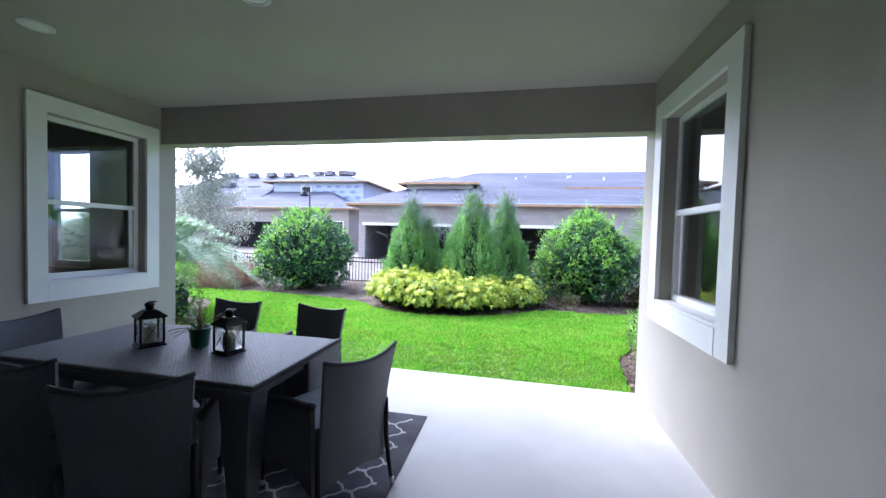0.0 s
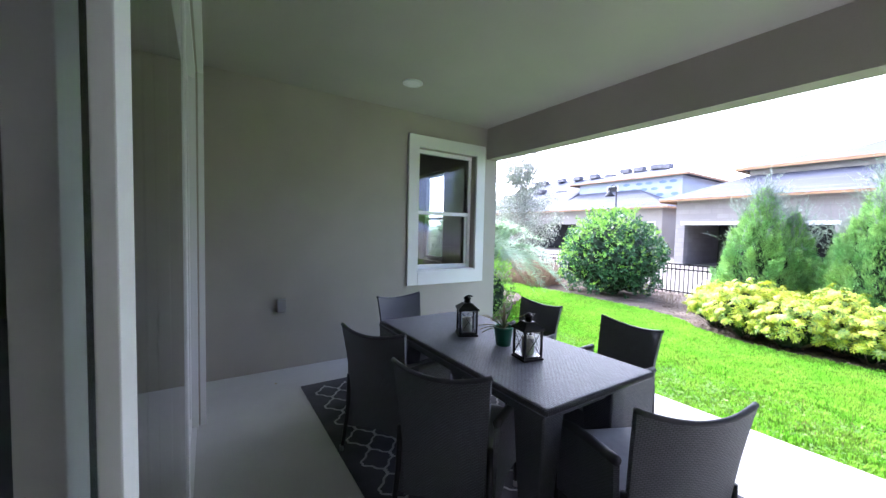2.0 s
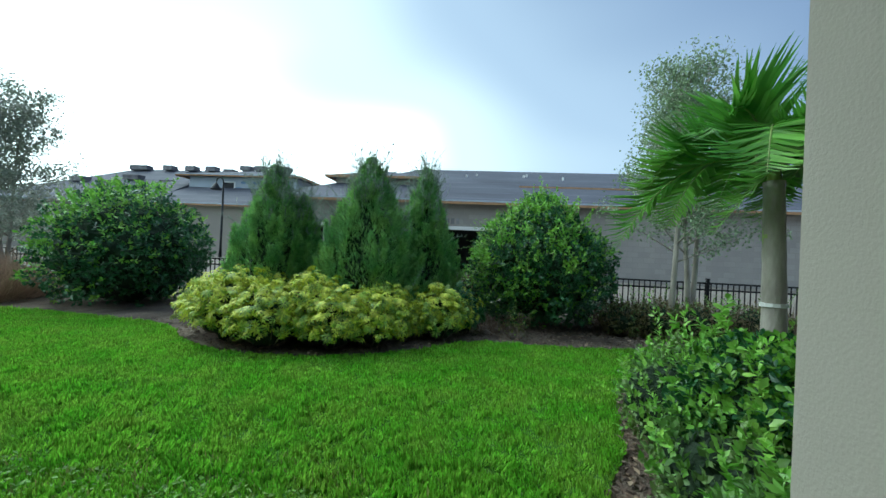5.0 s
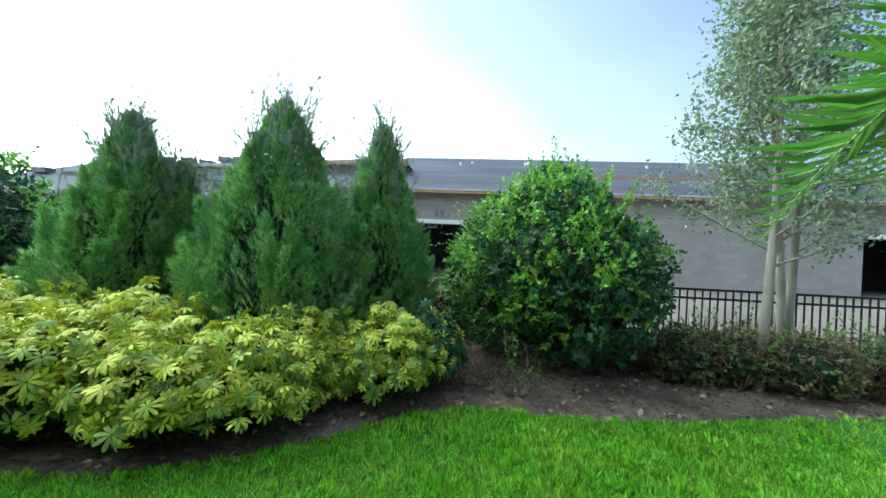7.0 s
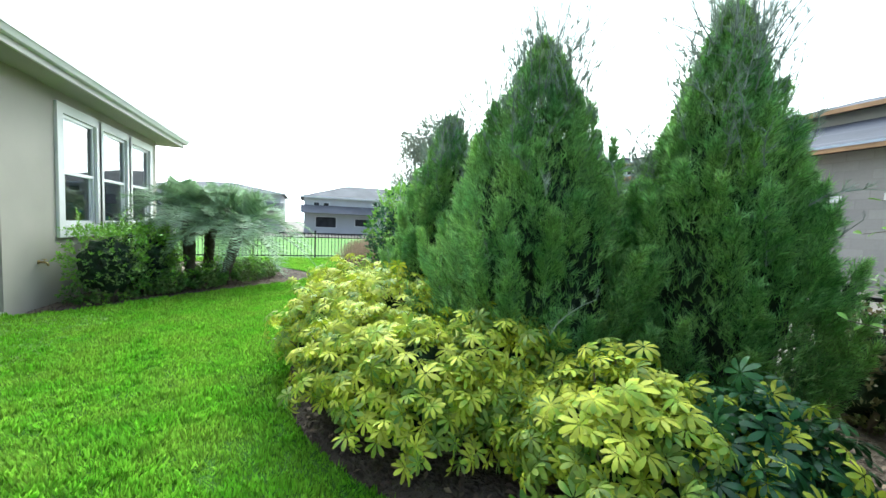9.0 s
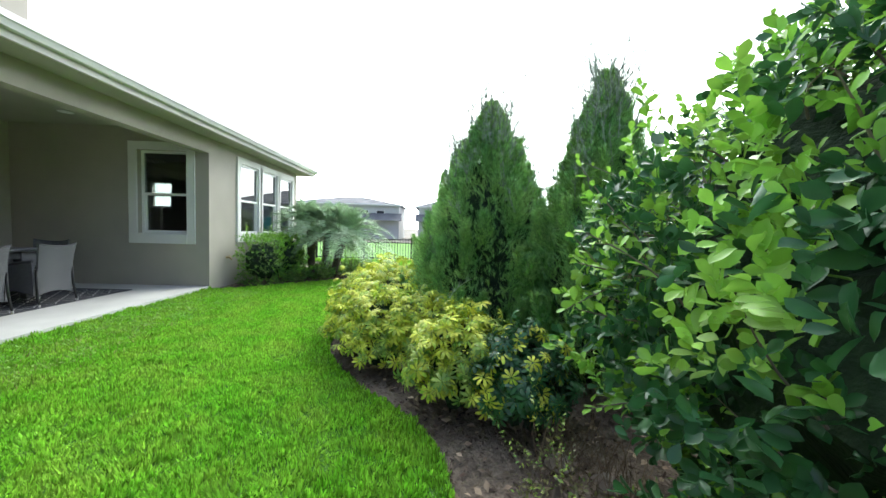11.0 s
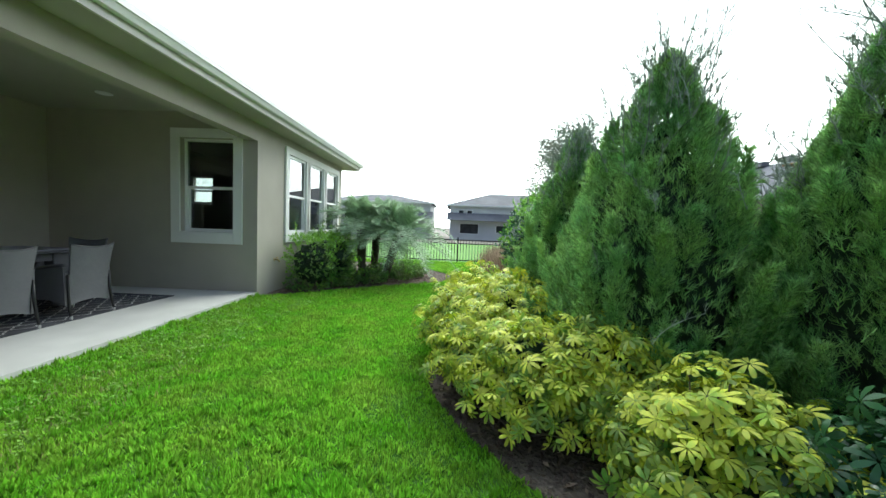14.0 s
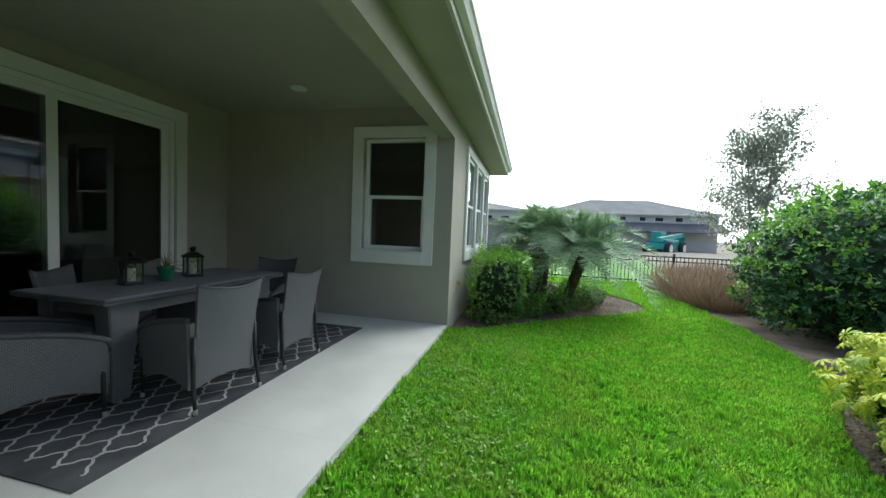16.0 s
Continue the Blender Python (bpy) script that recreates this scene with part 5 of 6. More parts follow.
def tree(name, label, x, y, z0, height, spread, leaves, leaf, mat, bark, seed, forks=1, first=0.28, r0=0.045):
    """A slim young tree: tapered trunk, rising limbs, twigs and many small leaves with gaps between."""
    rng = np.random.default_rng(seed)
    t = thing(name, label, "tree", pose(x, y, z0))
    trunk, limbs, ends = bmesh.new(), bmesh.new(), []
    for k in range(forks):
        a0 = k * 2.6 + seed
        lean = np.array([math.cos(a0), math.sin(a0), 0]) * (0.07 * height if forks > 1 else 0.02)
        H = height * (1 - 0.12 * k)
        pts = [lean * u + np.array([0.03 * math.sin(5 * u + seed), 0.03 * math.cos(4 * u), H * u - 0.03]) for u in np.linspace(0, 1, 9)]
        tube(trunk, [tuple(q) for q in pts], [r0 * (1 - 0.9 * u) + 0.004 for u in np.linspace(0, 1, 9)], 8)
        for i in range(26):
            u = first + (1 - first) * (i / 26) ** 0.9
            base = np.array([np.interp(u, np.linspace(0, 1, 9), [q[j] for q in pts]) for j in range(3)])
            az = i * 2.399 + k
            ln = spread * (1.05 - 0.8 * (u - first) / (1 - first)) * rng.uniform(0.6, 1.1)
            way = np.array([math.cos(az), math.sin(az), rng.uniform(0.35, 0.9)])
            line = [base + way * ln * s + np.array([0, 0, 0.1 * s * s]) for s in np.linspace(0, 1, 5)]
            tube(limbs, [tuple(q) for q in line], [0.012 * (1 - 0.8 * s) + 0.002 for s in np.linspace(0, 1, 5)], 5)
            for s in np.linspace(0.3, 1.0, 6):
                c = np.array([np.interp(s, np.linspace(0, 1, 5), [q[j] for q in line]) for j in range(3)])
                ends.append(c)
                tw = unit(way + 0.9 * rng.normal(size=3)) * 0.22 * spread
                tube(limbs, [tuple(c), tuple(c + tw)], (0.004, 0.0015), 4)
                ends += [c + tw * 0.5, c + tw]
    ends = np.array(ends)
    idx = rng.integers(0, len(ends), leaves)
    p = ends[idx] + rng.normal(size=(leaves, 3)) * 0.07 * spread
    tri_mesh("leaves", *scatter(SMALL_V, SMALL_F, p, rng.normal(size=p.shape) + np.array([0, 0, -0.3]), rng.normal(size=p.shape), leaf * rng.uniform(0.7, 1.2, leaves)), mat, t, "stuff")
    part("trunk", trunk, bark, t, smooth=True)
    part("branch_work", limbs, bark, t, smooth=True)["kind"] = "stuff"


tree("young_tree", "slim young tree with airy grey-green leaves", 4.3, 10.1, LAWN_Z, 4.0, 1.08, 9500, 0.055, TREE_LEAF, PALE_BARK, 31, 1, 0.3)
tree("young_tree", "slim young tree with airy grey-green leaves", 4.75, 10.45, LAWN_Z, 4.5, 1.05, 10000, 0.055, TREE_LEAF, PALE_BARK, 32, 2, 0.3)
tree("young_tree", "slim two-stemmed young tree with airy greyish leaves", -9.4, 11.5, LAWN_Z, 4.45, 1.38, 20000, 0.072, TREE_RED, PALE_BARK, 33, 2, 0.16)


def grass_clump(x, y, r, h, seed, mat, label, n=600, base=0.35):
    rng = np.random.default_rng(seed)
    c = thing("ornamental_grass", label, "grass clump", pose(x, y, LAWN_Z - 0.02), "ornamental grasses")
    a = rng.uniform(0, 2 * math.pi, n)
    b = np.stack([np.cos(a), np.sin(a), np.zeros(n)], 1)
    p = b * (base * r * rng.random(n) ** 0.5)[:, None]
    ax = b * rng.uniform(0.05, 0.8, n)[:, None] + np.array([0, 0, 1.0]) + (base - 0.35) * 0.8 * rng.normal(size=(n, 3))
    v = [(-0.005, 0, 0), (0.005, 0, 0), (-0.006, 0.4, 0.0), (0.006, 0.4, 0.0), (-0.004, 0.75, -0.14), (0.004, 0.75, -0.14), (0, 0.96, -0.38)]
    f = [(0, 1, 3), (0, 3, 2), (2, 3, 5), (2, 5, 4), (4, 5, 6)]
    nr = np.stack([-b[:, 0], -b[:, 1], np.full(n, 0.4)], 1)
    tri_mesh("grass_blades", *scatter(v, f, p, ax, -nr + 0.2 * rng.normal(size=p.shape), h * rng.uniform(0.6, 1.15, n)), mat, c, "stuff")
    part("crown", lathe(bmesh.new(), [(0.3 * r, 0.0), (0.33 * r, 0.02), (0.12 * r, 0.06)], 12), BARK, c)


for i, (x, y, rx, ry, top) in enumerate(((1.30, 11.45, 0.36, 0.25, 0.8), (0.75, 11.5, 0.36, 0.25, 0.7), (3.62, 10.22, 0.36, 0.3, 0.48), (4.12, 10.2, 0.42, 0.3, 0.5), (4.7, 10.1, 0.45, 0.32, 0.52), (5.6, 10.2, 0.5, 0.4, 0.55))):
    round_bush("loose_shrub", "loose olive-green shrub in the fence bed", (x, y, top * 0.4), (rx, ry, top * 0.6), 420, 6, 0.05, 130 + i, new_share=0.15, shoots=8, twig=0.1, template=(SMALL_V, SMALL_F), zmin=-0.95, old_mat=OLIVE, new_mat=CLOVER, lump=0.28)
round_bush("small_weed", "small sparse yellow-green weed in the bed", (1.93, 9.55, 0.09), (0.20, 0.17, 0.2), 90, 5, 0.026, 141, new_share=0.4, shoots=5, twig=0.1, template=(SMALL_V, SMALL_F), zmin=-0.6, old_mat=OLIVE, new_mat=LEAF_UNDER, lump=0.4)
k = 0
for x, y, r, h in ((-9.7, 9.8, 0.5, 0.72), (-9.0, 9.65, 0.5, 0.75), (-8.3, 9.6, 0.5, 0.78), (-7.6, 9.55, 0.5, 0.74), (-6.95, 9.6, 0.45, 0.8), (-8.0, 10.2, 0.5, 0.85), (-9.3, 10.4, 0.5, 0.85), (-7.2, 10.3, 0.5, 0.8)):
    grass_clump(x, y, r, h, 100 + k, RED_GRASS, "reddish-brown ornamental fountain grass clump", 900, 0.95)
    k += 1
for x, y, r, h in ((3.85, 10.55, 0.38, 0.55), (4.3, 10.6, 0.4, 0.65), (4.75, 10.4, 0.45, 0.65), (5.3, 10.3, 0.45, 0.6), (5.9, 10.4, 0.45, 0.6), (3.6, 10.75, 0.35, 0.5), (6.6, 10.5, 0.45, 0.6)):
    grass_clump(x, y, r, h, 100 + k, DARK_GRASS, "dark reddish-brown loose grass clump in the bed", 420, 0.95)
    k += 1
for x, y, r, h in ((1.52, 9.72, 0.26, 0.34), (1.68, 9.9, 0.24, 0.3), (-3.4, 9.9, 0.3, 0.4), (-2.7, 9.7, 0.3, 0.35)):
    grass_clump(x, y, r, h, 100 + k, DARK_GRASS, "dry brown twiggy little plant in the bed", 90, 0.8)
    k += 1

# ---- fence ----
def fence(name, m, length, label):
    """Black metal garden fence along local x: posts with caps, three rails, round-topped pickets."""
    f = thing(name, label, "fence", m)
    post = boxes((-0.025, 0.025, -0.025, 0.025, -0.05, 0.90), (-0.031, 0.031, -0.031, 0.031, 0.90, 0.925), bevel=0.003)
    first = part("post", post, BLACK, f)
    n = round(length / 1.83)
    for i in range(1, n + 1):
        p = first.copy()
        scene.collection.objects.link(p)
        p.location.x = i * length / n
    for z in (0.10, 0.70, 0.83):
        part("rail", boxes((0.0, length, -0.014, 0.014, z - 0.016, z + 0.016)), BLACK, f)
    pk = part("picket", boxes((-0.0085, 0.0085, -0.0085, 0.0085, 0.04, 0.845)), BLACK, f)
    k = int(length / 0.105)
    pk.location.x = 0.105
    for i in range(2, k):
        p = pk.copy()
        scene.collection.objects.link(p)
        p.location.x = i * 0.105


fence("metal_fence", pose(-10.6, 12.0, -0.12), 20.2, "black metal picket fence along the plots")
fence("metal_fence", pose(-10.6, -8.0, -0.09, 0, 0, 90), 19.9, "black metal picket fence beside open grass")

# ---- neighbouring houses ----
BLOCK = material("bare_block", (0.39, 0.36, 0.33), 0.95, colour2=(0.33, 0.305, 0.285), scale=0.7, fine=20, bump=0.4, bump_dist=0.01, spread=0.08)
PALE_STUCCO = material("pale_stucco", (0.36, 0.33, 0.29), 0.95, scale=0.6, fine=30, bump=0.2, bump_dist=0.005, spread=0.06)
WRAP = material("house_wrap", (0.45, 0.50, 0.58), 0.6, scale=0.8, fine=20, bump=0.2, bump_dist=0.01, spread=0.05)
WRAP_MARK = material("wrap_print", (0.22, 0.32, 0.52), 0.6, scale=2, fine=20, bump=0.0, spread=0.1)
UNDERLAY = material("roof_underlay", (0.105, 0.109, 0.138), 0.85, colour2=(0.07, 0.073, 0.096), scale=0.5, fine=7, bump=0.5, bump_dist=0.02, spread=0.18, stretch=(0.6, 1.6, 1.6))
LUMBER = material("raw_lumber", (0.46, 0.27, 0.14), 0.8, scale=3, fine=30, bump=0.2, spread=0.12)
# near-black colour stands in for the shade behind open bays and panes
INTERIOR_SHADE = material("painted_interior_shade", (0.05, 0.05, 0.052), 0.9, scale=2, fine=20, bump=0.1, spread=0.2)
TILE_STACK = material("roof_tiles_stacked", (0.26, 0.25, 0.26), 0.9, scale=3, fine=20, bump=0.4, spread=0.2, per_piece=0.2)
OLD_ROOF = material("far_roof", (0.19, 0.187, 0.195), 0.9, scale=0.8, fine=14, bump=0.3, spread=0.12)
FAR_WALL = material("far_wall", (0.62, 0.615, 0.61), 0.9, scale=0.6, fine=14, bump=0.2, spread=0.06)


def add_courses(m, width, height, dark):
    """Block courses: joints a little darker and set back."""
    n, l = m.node_tree.nodes, m.node_tree.links
    b = n["Principled BSDF"]
    co, sp, cb, br = n.new("ShaderNodeTexCoord"), n.new("ShaderNodeSeparateXYZ"), n.new("ShaderNodeCombineXYZ"), n.new("ShaderNodeTexBrick")
    add, mx = n.new("ShaderNodeMath"), n.new("ShaderNodeMix")
    br.inputs["Scale"].default_value, br.inputs["Brick Width"].default_value, br.inputs["Row Height"].default_value = 1.0, width, height
    br.inputs["Mortar Size"].default_value = 0.012
    br.inputs["Color1"].default_value, br.inputs["Color2"].default_value, br.inputs["Mortar"].default_value = (1, 1, 1, 1), (0.86, 0.86, 0.87, 1), (dark, dark, dark, 1)
    mx.data_type, mx.blend_type = "RGBA", "MULTIPLY"
    mx.inputs["Factor"].default_value = 1.0
    l.new(co.outputs["Object"], sp.inputs["Vector"])
    l.new(sp.outputs["X"], add.inputs[0]), l.new(sp.outputs["Y"], add.inputs[1])
    l.new(add.outputs["Value"], cb.inputs["X"]), l.new(sp.outputs["Z"], cb.inputs["Y"])
    l.new(cb.outputs["Vector"], br.inputs["Vector"])
    l.new(b.inputs["Base Color"].links[0].from_socket, mx.inputs["A"])
    l.new(br.outputs["Color"], mx.inputs["B"])
    l.new(mx.outputs["Result"], b.inputs["Base Color"])


add_courses(BLOCK, 0.4, 0.2, 0.86)
add_courses(UNDERLAY, 9.0, 0.36, 1.35)


def hip(bm, x0, x1, y0, y1, z, rise):
    half = min(x1 - x0, y1 - y0) / 2
    top = z + rise * half
    if x1 - x0 >= y1 - y0:
        r = ((x0 + half, (y0 + y1) / 2, top), (x1 - half - 0.001, (y0 + y1) / 2, top))
    else:
        r = (((x0 + x1) / 2, y0 + half, top), ((x0 + x1) / 2, y1 - half - 0.001, top))
    v = [bm.verts.new(c) for c in ((x0, y0, z), (x1, y0, z), (x1, y1, z), (x0, y1, z), *r)]
    faces = ((0, 1, 5, 4), (2, 3, 4, 5), (1, 2, 5), (3, 0, 4), (3, 2, 1, 0)) if x1 - x0 >= y1 - y0 else ((1, 2, 5, 4), (3, 0, 4, 5), (0, 1, 4), (2, 3, 5), (3, 2, 1, 0))
    for f in faces:
        bm.faces.new([v[i] for i in f])
    return bm


def eave_boards(house, x0, x1, y0, y1, z):
    part("fascia", boxes((x0 - 0.02, x1 + 0.02, y0 - 0.04, y0, z - 0.09, z + 0.01), (x0 - 0.04, x0, y0, y1, z - 0.13, z + 0.01), (x1, x1 + 0.04, y0, y1, z - 0.13, z + 0.01)), LUMBER, house, "raw orange-brown timber fascia")
    part("drip_edge", boxes((x0 - 0.03, x1 + 0.03, y0 - 0.06, y0 - 0.041, z + 0.0, z + 0.05)), WRAP, house)


def front_wall(x0, x1, y, z0, z1, holes, depth=0.25):
    bm = bmesh.new()
    cuts = sorted({x0, x1, *(h[0] for h in holes), *(h[1] for h in holes)})
    for a, b in zip(cuts, cuts[1:]):
        hs = [h for h in holes if h[0] <= a and h[1] >= b]
        if hs:
            h = hs[0]
            if h[2] > z0:
                box(bm, a, b, y, y + depth, z0, h[2])
            box(bm, a, b, y, y + depth, h[3], z1)
        else:
            box(bm, a, b, y, y + depth, z0, z1)
    return bm


def north_house():
    """Long single-storey house under construction: block walls, open bays, underlay roof."""
    h = thing("house_under_construction", "unfinished block house with grey underlay roof", "house", kind="structure")
    Y, z0, ze = 18.5, 0.2, 3.0
    bays = [(-6.85, -5.0, 0.22, 1.95), (-3.9, -2.45, 0.22, 1.95), (-1.55, 2.7, 0.22, 1.97), (13.1, 16.1, 0.22, 2.0)]
    part("wall", front_wall(-7.2, 19.6, Y, z0, ze, bays), BLOCK, h)
    part("wall", boxes((-7.2, -6.95, Y + 0.25, 29, z0, ze), (19.35, 19.6, Y + 0.25, 29, z0, ze), (-7.2, 19.6, 29, 29.25, z0, ze)), BLOCK, h)
    # dark sheet added across the bays, painted as their inner shade
    part("bay_shade_sheet", boxes((-6.9, 19.3, Y + 3.6, Y + 3.7, z0, ze)), INTERIOR_SHADE, h, "dark sheet painted as the shade inside the bays")
    part("floor_slab", boxes((-7.4, 19.8, Y - 0.4, 29.3, 0.0, 0.22)), CONCRETE, h)
    for a, b, lo, hi in bays:
        part("lintel", boxes((a - 0.15, b + 0.15, Y - 0.03, Y + 0.1, hi + 0.002, hi + 0.14)), TRIM, h)
    part("column", boxes((-0.85, -0.45, Y + 0.02, Y + 0.35, 0.22, 1.97)), BLOCK, h)
    part("roof", hip(bmesh.new(), -7.65, 20.0, Y - 0.5, 29.5, ze + 0.02, 0.43), UNDERLAY, h)
    eave_boards(h, -7.65, 20.0, Y - 0.5, 29.5, ze + 0.02)
    part("upper_wall", boxes((-5.3, -1.65, 20.35, 25.5, 3.6, 4.30)), PALE_STUCCO, h)
    part("upper_roof", hip(bmesh.new(), -5.65, -1.3, 20.0, 26, 4.33, 0.32), UNDERLAY, h)
    part("upper_fascia", boxes((-5.69, -1.26, 19.96, 20.0, 4.23, 4.34), (-5.69, -5.65, 20.0, 26, 4.23, 4.34)), LUMBER, h)
    part("lumber_strip", boxes((3.0, 10.5, 20.4, 20.44, 4.02, 4.12)), LUMBER, h)
    for x, y, z in ((0.6, 22.2, 4.65), (1.1, 22.6, 4.8), (3.4, 22.4, 4.75), (3.55, 22.5, 4.8), (5.2, 22.0, 4.6), (8.4, 22.3, 4.7)):
        part("vent_pipe", tube(bmesh.new(), [(x, y, z - 0.3), (x, y, z + 0.28)], 0.05, 8), TRIM, h)
    for text, x, z in (("257", -4.75, 2.22),):
        cu = bpy.data.curves.new("lot_number", "FONT")
        cu.body, cu.size, cu.extrude = text, 0.42, 0.002
        ob = new("lot_number", cu)
        ob.data.materials.append(BLACK)
        ob.matrix_world = pose(x, Y - 0.004, z, 90, 0, 0)
        ob.parent = h
        ob["label"] = "sprayed dark lot number"
    for x in (0.02, 0.22, 0.42):
        part("sprayed_mark", boxes((x, x + 0.13, Y - 0.006, Y - 0.003, 2.2, 2.42)), TILE_STACK, h, "sprayed dark mark, not legible")


north_house()


def far_window(parent, x, y, z0, z1, w, depth=0.06):
    win = part("window", boxes((x, x + 0.07, y - depth, y, z0, z1), (x + w - 0.07, x + w, y - depth, y, z0, z1), (x + 0.07, x + w - 0.07, y - depth, y, z1 - 0.07, z1), (x + 0.07, x + w - 0.07, y - depth, y, z0, z0 + 0.07), (x + 0.07, x + w - 0.07, y - depth, y, (z0 + z1) / 2 - 0.03, (z0 + z1) / 2 + 0.03)), TRIM, parent)
    part("pane", boxes((x + 0.07, x + w - 0.07, y - depth * 0.5, y - 0.01, z0 + 0.07, (z0 + z1) / 2 - 0.03), (x + 0.07, x + w - 0.07, y - depth * 0.5, y - 0.01, (z0 + z1) / 2 + 0.03, z1 - 0.07)), INTERIOR_SHADE, win)


def north_west_house():
    h = thing("house_under_construction", "unfinished house with blue-printed wrap above", "house", kind="structure")
    part("wall", front_wall(-27, -10.6, 24.3, 0.1, 3.2, [(-22.5, -16.6, 0.12, 2.2)]), PALE_STUCCO, h)
    part("wall", boxes((-27, -26.75, 24.55, 33, 0.1, 3.2), (-10.85, -10.6, 24.55, 33, 0.1, 3.2), (-27, -10.6, 33, 33.25, 0.1, 3.2)), PALE_STUCCO, h)
    # dark sheet added behind the opening, its shade put into the colour
    part("bay_shade_sheet", boxes((-26.7, -10.9, 27.0, 27.1, 0.1, 3.2)), INTERIOR_SHADE, h)
    part("roof", hip(bmesh.new(), -27.5, -10.1, 23.8, 33.7, 3.22, 0.42), UNDERLAY, h)
    eave_boards(h, -27.5, -10.1, 23.8, 33.7, 3.22)
    wing = bmesh.new()
    v = [wing.verts.new(c) for c in ((-31.5, 24.2, 3.26), (-18.82, 24.2, 3.26), (-18.82, 30.9, 6.6), (-26.4, 30.9, 6.6), (-31.5, 37.6, 3.26), (-18.82, 37.6, 3.26))]
    for f in ((0, 1, 2, 3), (0, 3, 4), (3, 2, 5, 4), (1, 5, 2), (0, 4, 5, 1)):
        wing.faces.new([v[i] for i in f])
    part("wing_roof", wing, UNDERLAY, h)
    part("wing_wall", boxes((-31.0, -27.02, 24.6, 37.0, 0.1, 3.25)), PALE_STUCCO, h)
    part("upper_wall", boxes((-18.8, -11.0, 27.5, 34, 3.3, 5.5)), WRAP, h, "pale house wrap with blue prints")
    rng = random.Random(4)
    for i in range(5):
        for j in range(4):
            x, z = -15.1 + i * 0.8 + rng.uniform(-0.1, 0.1) + 0.4 * (j % 2), 3.9 + j * 0.42
            o = bmesh.new()
            lathe(o, [(0.5, 0.0), (0.5, 0.01)], 14)
            bmesh.ops.transform(o, matrix=pose(x, 27.494, z, 90) @ Matrix.Diagonal((0.5, 0.2, 1, 1)), verts=o.verts)
            part("wrap_print", o, WRAP_MARK, h)
    far_window(h, -16.3, 27.5, 4.2, 5.2, 0.9)
    far_window(h, -11.75, 24.3, 1.35, 2.35, 0.8)
    part("upper_roof", hip(bmesh.new(), -19.4, -10.4, 27.0, 34.6, 5.55, 0.30), UNDERLAY, h)
    eave_boards(h, -19.4, -10.4, 27.0, 34.6, 5.55)
    first = None
    for x, y, z, w in ((-25.6, 30.5, 6.6, 1.5), (-23.2, 30.6, 6.65, 0.8), (-21.3, 30.6, 6.65, 0.8), (-19.6, 30.6, 6.65, 0.8), (-23.8, 28.2, 5.4, 1.2), (-27.4, 27.6, 5.1, 1.1), (-17.9, 30.3, 6.4, 0.8), (-16.6, 30.4, 6.7, 0.8), (-15.4, 30.3, 6.7, 0.8), (-14.0, 30.2, 6.7, 0.8), (-13.2, 30.0, 6.6, 0.6), (-21.2, 28.4, 5.1, 1.1), (-25.0, 27.6, 4.85, 1.2)):
        st = bmesh.new()
        for i in range(4):
            box(st, x - w / 2 + 0.03 * (i % 2), x + w / 2 + 0.03 * (i % 2), y - 0.3, y + 0.3, z - 0.15 + 0.09 * i, z - 0.07 + 0.09 * i)
        part("tile_stack", st, TILE_STACK, h, "stack of dark roof tiles")


north_west_house()


def street_lamp(x, y, z0, top):
    L = thing("street_lamp", "black street lamp with a hooked arm", "street lamp", pose(x, y, z0), kind="")
    H = top - z0
    part("pole", tube(bmesh.new(), [(0, 0, 0), (0, 0, 0.6), (0, 0, H)], (0.09, 0.06, 0.045), 10), BLACK, L, smooth=True)
    part("hook", tube(bmesh.new(), [(0, 0, H), (-0.03, 0, H + 0.3), (-0.2, 0, H + 0.45), (-0.38, 0, H + 0.32), (-0.42, 0, H + 0.1)], 0.03, 8), BLACK, L, smooth=True)
    part("lamp_shade", lathe(bmesh.new(), [(0.28, -0.25), (0.27, -0.2), (0.12, 0.0), (0.07, 0.1)], 16, (-0.42, 0, H)), BLACK, L, smooth=True)


street_lamp(-12.4, 22.4, 0.15, 4.1)


def two_storey(x, y0, y1, z, rise, wins, label):
    """A far house seen broadside: wall, hipped roof, dark windows."""
    h = thing("far_house", label, "house", kind="structure")
    part("wall", boxes((x - 9, x, y0, y1, -0.1, z)), FAR_WALL, h)
    low = bmesh.new()
    foot = [low.verts.new((x + a, y, b)) for y in (y0 - 0.3, y1 + 0.3) for a, b in ((0.002, 1.95), (1.3, 1.95), (0.002, 2.75))]
    for f in ((0, 1, 2), (5, 4, 3), (0, 3, 4, 1), (1, 4, 5, 2), (2, 5, 3, 0)):
        low.faces.new([foot[i] for i in f])
    part("porch_roof", low, OLD_ROOF, h)
    part("roof", hip(bmesh.new(), x - 9.4, x + 0.4, y0 - 0.4, y1 + 0.4, z, rise), OLD_ROOF, h)
    part("fascia", boxes((x + 0.37, x + 0.42, y0 - 0.42, y1 + 0.42, z - 0.12, z + 0.02)), TRIM, h)
    for wy, wz0, wz1, w in wins:
        win = part("window", boxes((x, x + 0.06, wy - 0.06, wy + w + 0.06, wz0 - 0.06, wz0), (x, x + 0.06, wy - 0.06, wy + w + 0.06, wz1, wz1 + 0.06), (x, x + 0.06, wy - 0.06, wy, wz0, wz1), (x, x + 0.06, wy + w, wy + w + 0.06, wz0, wz1)), TRIM, h)
        part("pane", boxes((x + 0.005, x + 0.03, wy, wy + w, wz0, wz1)), INTERIOR_SHADE, win)


